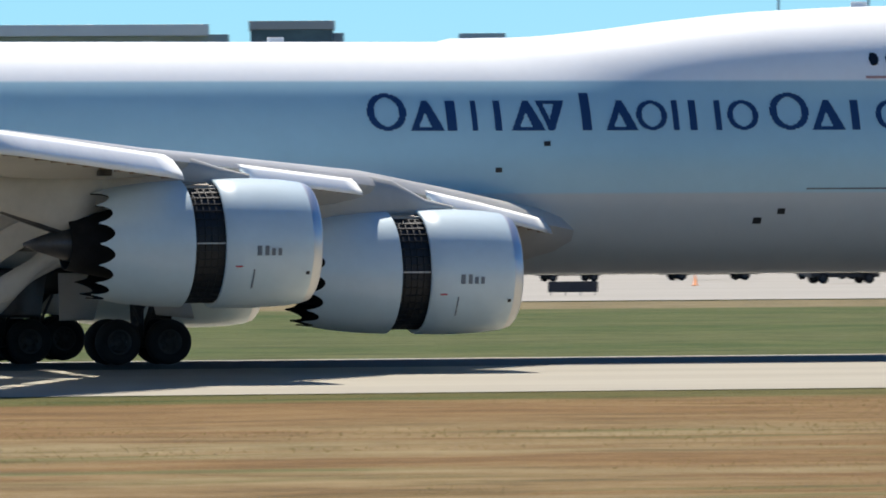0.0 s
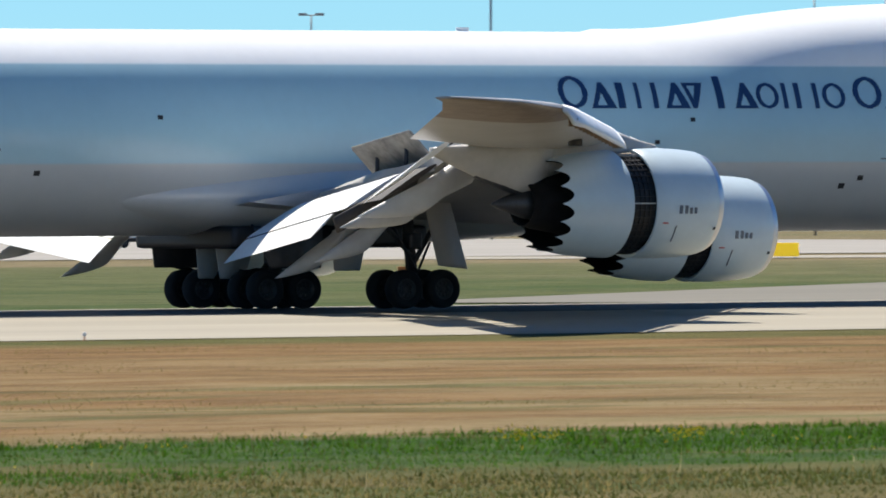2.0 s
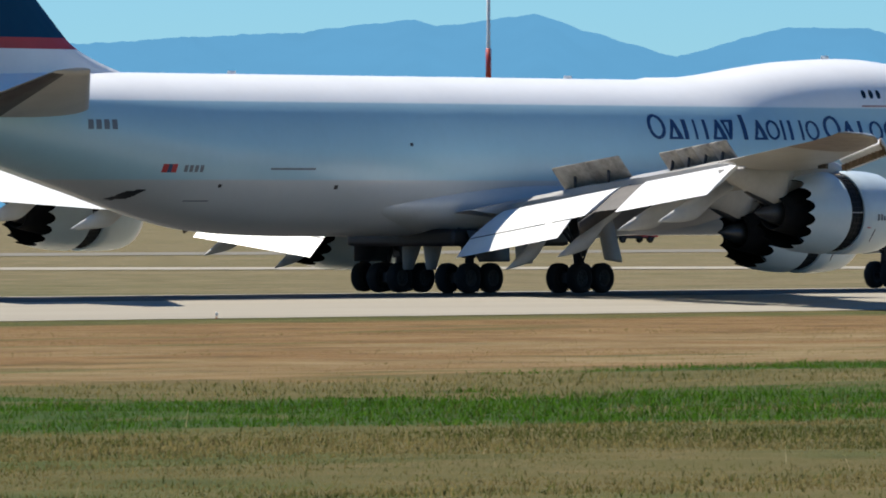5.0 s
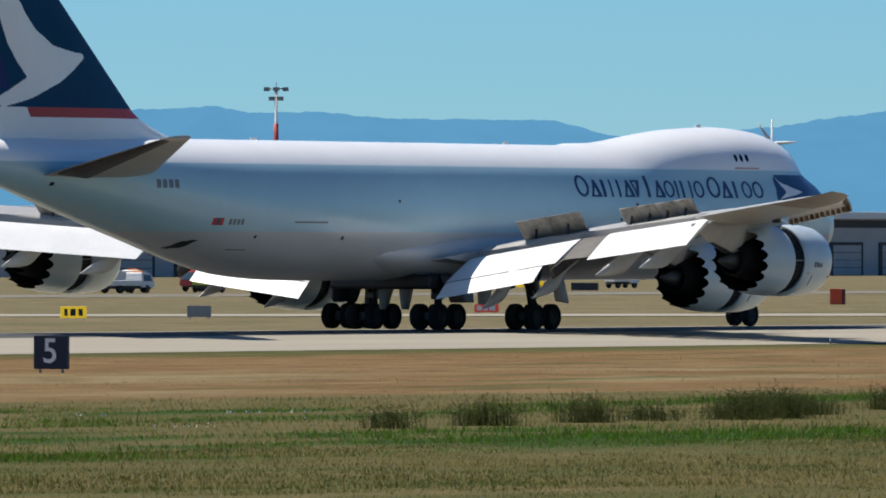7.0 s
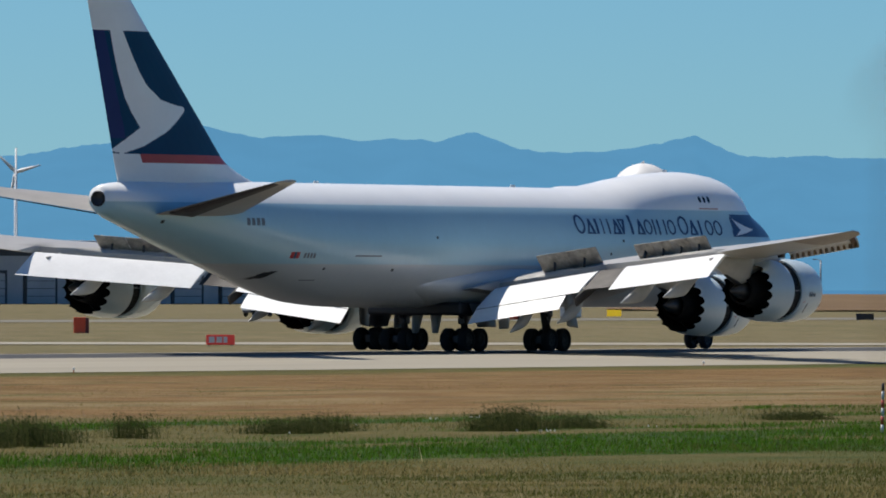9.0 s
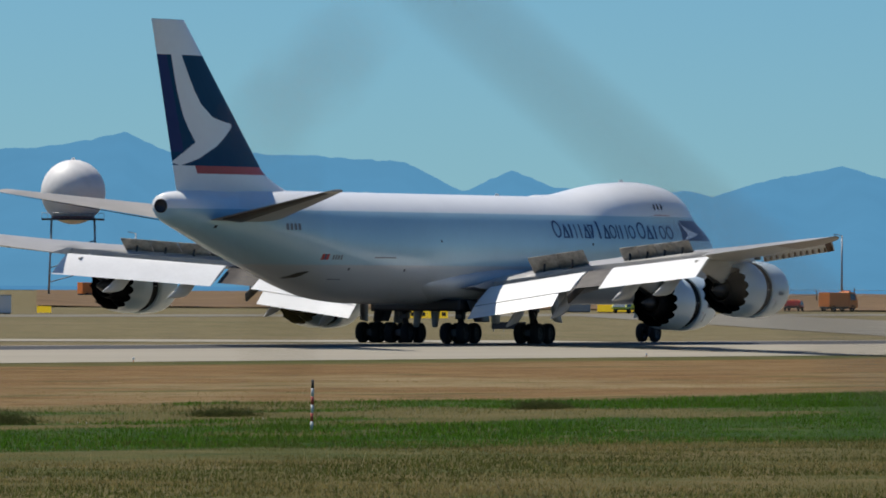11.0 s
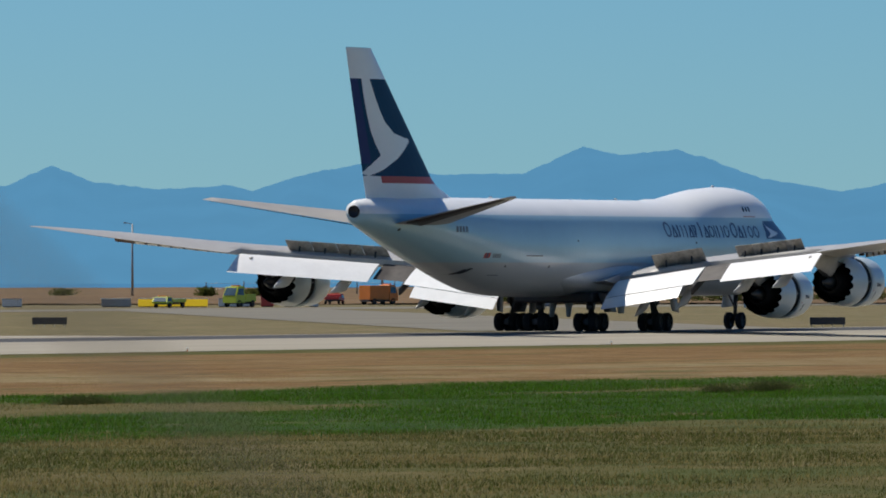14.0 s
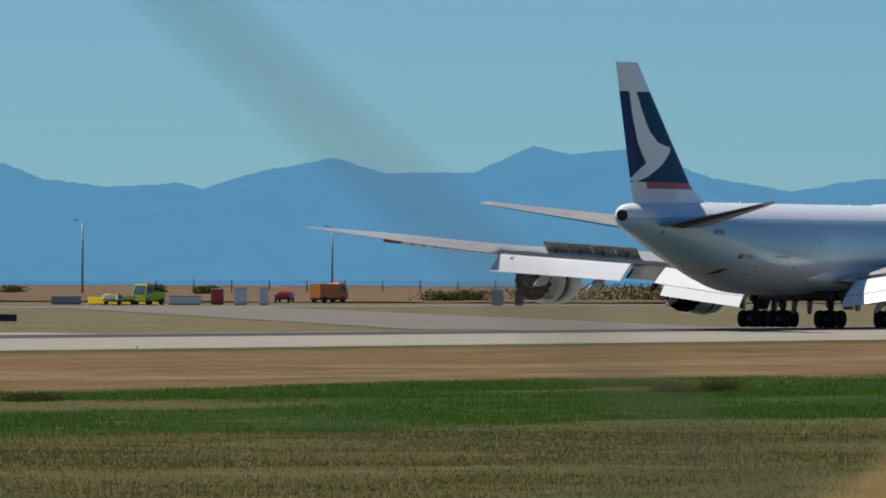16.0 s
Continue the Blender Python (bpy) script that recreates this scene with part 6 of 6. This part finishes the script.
    tuft = np.array([noise.noise((x * 0.12, y * 0.2, 83)) for x, y in zip(xs, ys)])
    tall = (ys < low + 2) & (rng.uniform(0, 1, len(xs)) < 0.016 * np.clip(tuft + 0.15, 0, 1))
    stuff("tall_stalks", blades(pts[tall], 0.42, 0.011, 5), PALE, "scattered tall dry stalks", "grass")
    clump = np.array([noise.noise((x * 0.25, y * 0.3, 31)) for x, y in zip(xs, ys)])
    yel = (xs < 150) & (ys > 132) & (ys < 146) & (clump > 0.35) & (roll < 0.12)
    p = [pts[yel]]
    for cx, cy, half, k in ((109.3, 137.4, 0.5, 170), (108.4, 137.0, 0.25, 40), (113.2, 137.2, 0.42, 170), (115.3, 137.6, 0.5, 230), (114.2, 137.4, 0.9, 60), (125.0, 139.2, 0.3, 30), (99.4, 142.8, 0.6, 90), (101.3, 140.8, 0.35, 60), (192.5, 143.5, 1.2, 130), (190.0, 144.0, 1.0, 50)):
        a = math.atan2(cx, cy)
        u, d = rng.normal(0, half * 0.6, k), rng.normal(0, 1.3, k)
        p.append(np.c_[cx + u * math.cos(a) + d * math.sin(a), cy - u * math.sin(a) + d * math.cos(a), GZ - 0.02 + rng.uniform(-0.06, 0.12, k)])
    p = np.concatenate(p) + [0, 0, 0.16]
    stuff("yellow_flowers", blades(p, 0.05, 0.03, 6), BUTTER, "small yellow wildflowers in the grass", "flowers")
    yel = (xs > 190) & (xs < 275) & (ys > 138) & (ys < 156) & (clump > 0.5) & (roll < 0.3)
    stuff("pale_flowers", blades(pts[yel] + [0, 0, 0.16], 0.06, 0.05, 8), CHALK, "small white wildflowers in the grass", "flowers")


meadow()


def shrub(x, y, wide, high, seed, label="dark clump of reeds and weeds in the grass"):
    rng = np.random.default_rng(seed)
    n = int(230 * wide)
    px, py = rng.normal(0, wide * 0.3, n), rng.normal(0, 0.45, n)
    px = np.clip(px, -wide / 2, wide / 2)
    v = []
    hh = high * (0.55 + 0.45 * np.exp(-(px / (wide * 0.4)) ** 2)) * rng.uniform(0.5, 1.15, n)
    base = np.c_[px, py, np.full(n, -0.03)]
    for b, h in zip(base, hh):
        lean = rng.normal(0, 0.1, 2) * h
        tip = b + [lean[0], lean[1], h]
        w = 0.014
        v += [b + [w, 0, 0], b - [w, 0, 0], tip]
        for k in range(2):
            f = rng.uniform(0.3, 0.95)
            q = b + (tip - b) * f
            d = rng.normal(0, 0.09, 3)
            v += [q + [0.012, 0, 0.01], q - [0.012, 0, 0.01], q + d]
    me = bpy.data.meshes.new("shrub")
    me.from_pydata(np.array(v).tolist(), [], np.arange(len(v)).reshape(-1, 3).tolist())
    me.materials.append(REED)
    ob = new("shrub", me)
    ob.location = (x, y, GZ)
    tagged(ob, label, "shrub", "weed clumps")


for k, (x, y, w, h) in enumerate(((119.1, 137.5, 1.5, 0.85), (124.1, 140.8, 1.4, 0.65), (211, 140.6, 1.3, 0.6), (216.3, 141.1, 1.3, 0.62), (219, 141, 0.9, 0.45), (222, 140.2, 1.8, 0.62), (224.6, 140.5, 1.4, 0.75), (229.5, 143, 2.2, 0.45), (237.4, 145.2, 1.0, 0.62), (247, 146, 3.0, 0.4), (250.2, 146.6, 2.1, 0.5),
                                  (255.5, 144, 2.4, 0.6), (258.2, 144.8, 2.6, 0.62), (232, 146, 1.5, 0.5), (262, 145, 2.0, 0.4), (353.5, 144, 2.4, 0.5), (350, 144.5, 1.2, 0.35), (206, 140, 0.8, 0.5), (285, 150, 3.0, 0.3), (312, 152, 3.0, 0.28))):
    shrub(x, y, w, h * (1.3 if 205 < x < 265 else 1.05), 40 + k)
for k, (az, far, w, h) in enumerate(((66.9, 1720, 14, 2.4), (67.3, 1740, 18, 3.0), (67.6, 1700, 12, 2.6), (67.9, 1760, 16, 2.8), (68.3, 1730, 12, 2.2), (64.7, 2180, 3, 2.0), (65.0, 2190, 2.5, 1.8), (64.95, 2180, 2, 1.6), (63.9, 2200, 4, 1.6), (66.3, 1650, 6, 1.6), (66.45, 1660, 5, 1.8))):
    rng = np.random.default_rng(90 + k)
    x, y = polar(az, far)
    n = 900
    c = np.c_[rng.normal(0, w * 0.3, n), rng.normal(0, 1.2, n), h * rng.uniform(0.05, 1, n) * np.exp(-rng.normal(0, 0.4, n) ** 2)]
    v = np.repeat(c, 3, 0) + rng.normal(0, 0.22, (n * 3, 3))
    me = bpy.data.meshes.new("bush")
    me.from_pydata(v.tolist(), [], np.arange(n * 3).reshape(-1, 3).tolist())
    me.materials.append(OLIVE)
    ob = new("bush", me)
    ob.matrix_world = pose(x, y, GZ, 0, 0, -az)
    tagged(ob, "olive green bush on the shore mound", "bush", "shore bushes")


# ---- grass stems close before the lens, far out of focus ----
def near_stem():
    s = empty("wild_grass", pose(*EYE), "thin brown bare grass stem close to the lens", "grass stem")
    bm = bmesh.new()
    rod(bm, (-0.135, 2.0, 0.16), (1.9, 2.05, -1.58), 0.0014, 0.0021, 6)
    part("stem", bm, mat("brown_grass_stem", (0.1, 0.085, 0.06), 0.8), s)
    return s


STEM = near_stem()


def nodding_ear():
    """A dry grass stem whose drooping ear sways into view."""
    s = empty("dry_grass_ear", pose(*polar(70, 3.5), 2.3, 0, 0, -70), "tan dry nodding grass ear close to the lens", "grass stem")
    bm = bmesh.new()
    bend = [(0.012, 0, -0.05), (0.006, 0, 0.8), (0.002, 0, 1.5), (-0.006, 0, 1.522), (-0.0245, 0, 1.523)]
    for a, b in zip(bend, bend[1:]):
        rod(bm, a, b, 0.0013, 0.0012, 6)
    part("stem", bm, STRAW, s)
    rng = np.random.default_rng(5)
    bm = bmesh.new()
    for k in range(300):
        u = rng.uniform(0, 1)
        fat = 0.0075 * math.sin(math.pi * min(1, 0.15 + 0.8 * u)) + 0.0014
        c = Vector((-0.0245 - 0.147 * u + rng.normal(0, 0.001), rng.normal(0, fat), 1.523 - 0.065 * u - 0.01 * u * u + rng.normal(0, fat)))
        rod(bm, c, c + Vector((-0.016, rng.normal(0, 0.002), -0.007 + rng.normal(0, 0.002))), 0.0028, 0.0005, 5)
    part("ear", bm, leaf_material("pale_seed_husks", (0.74, 0.58, 0.31), (0.88, 0.74, 0.44), 0.55), s, "tan seed husks")
    return s


EAR = nodding_ear()


def seed_head():
    """A reddish seed head on a thin stalk that leans across the view."""
    s = empty("grass_seed_head", pose(*EYE), "reddish brown grass seed head close to the lens", "grass stem")
    bm = bmesh.new()
    rod(bm, (-0.004, 2.0, -0.016), (-0.012, 2.0, -0.4), 0.0007, 0.0008, 6)
    rod(bm, (-0.012, 2.0, -0.4), (-0.02, 2.0, -1.62), 0.0008, 0.001, 6)
    part("stem", bm, STRAW, s)
    rng = np.random.default_rng(11)
    bm = bmesh.new()
    for k in range(42):
        u = rng.uniform(-1, 1)
        fat = 0.0016 * (1 - u * u) + 0.0004
        c = Vector((0.011 * u + rng.normal(0, fat), 2.0 + rng.normal(0, fat), 0.0095 * u + rng.normal(0, fat)))
        rod(bm, c, c + Vector((0.003, 0, 0.0026)), 0.0006, 0.0002, 5)
    part("ear", bm, leaf_material("reddish_seed_husks", (0.34, 0.18, 0.13), (0.46, 0.27, 0.2), 0.4), s, "reddish brown seed husks")
    return s


SEED = seed_head()


# ---- what moves ----
def motions():
    walk(PLANE, [(t, pose(x, PLANE_Y, 0)) for t, x in ROLLOUT])
    times = [k / FPS for k in range(0, 16 * FPS + 1)]
    place = [float(np.interp(t, [r[0] for r in ROLLOUT], [r[1] for r in ROLLOUT])) for t in times]
    for ob, at, r in WHEELS:
        turn, rows = 0.0, []
        for k, t in enumerate(times):
            if k:
                turn += min(math.degrees((place[k] - place[k - 1]) / r), 86.0)
            rows.append((t, pose(at.x, at.y, at.z, 0, turn % 360.0, 0)))
        walk(ob, rows)
    walk(FIRE, [(t, pose(x, 605, GZ + 0.03, 0, 0, 168)) for t, x in ((0, 1352), (12, 1299), (13.5, 1293), (14.5, 1288), (16, 1277.5))])
    walk(ROTOR, [(t, pose(0, 0, 0, 0, 8 - 6 * t, 0)) for t in range(0, 17, 4)])
    sway = ((0, 63.4), (9.2, 63.3), (9.6, 62.9), (10.0, 62.27), (11.2, 63.2), (12.5, 63.52), (12.8, 63.4), (13.1, 63.19), (13.4, 63.07), (13.5, 62.1), (13.7, 61.4), (14.4, 61.6), (14.6, 63.56), (14.8, 62.6), (14.95, 61.2), (15.05, 61.3), (15.2, 65.48), (15.3, 67.02), (15.4, 67.81), (15.5, 67.52), (15.7, 66.39), (15.9, 64.72), (16.0, 64.33))
    walk(STEM, [(t, pose(*EYE, 0, 0, -(az + 0.83))) for t, az in sway])
    nod = ((0, 8.5), (8, 9.0), (12.5, 8.5), (13.6, 9.0), (14.0, 6.3), (14.3, 2.0), (14.5, 0.6), (14.75, 0.2), (15.0, 0.0), (15.2, 0.9), (15.35, 5.0), (15.5, 8.0), (15.7, 6.5), (15.9, 1.2), (16.0, 2.0))
    x, y = polar(70, 3.5)
    walk(EAR, [(t, pose(x, y, 2.3, 0, lean, -70)) for t, lean in nod])

    drift = ((0, 63.2, 1.2), (9.0, 63.0, 1.25), (9.4, 62.77, 1.2), (9.8, 63.3, 1.07), (10.1, 62.28, 0.87), (10.6, 62.6, 1.0), (12.5, 62.8, 1.2), (13.0, 63.5, 1.2), (13.4, 62.9, 1.2), (16, 62.9, 1.2))
    walk(SEED, [(t, pose(*EYE, el, 0, -az)) for t, az, el in drift])


motions()
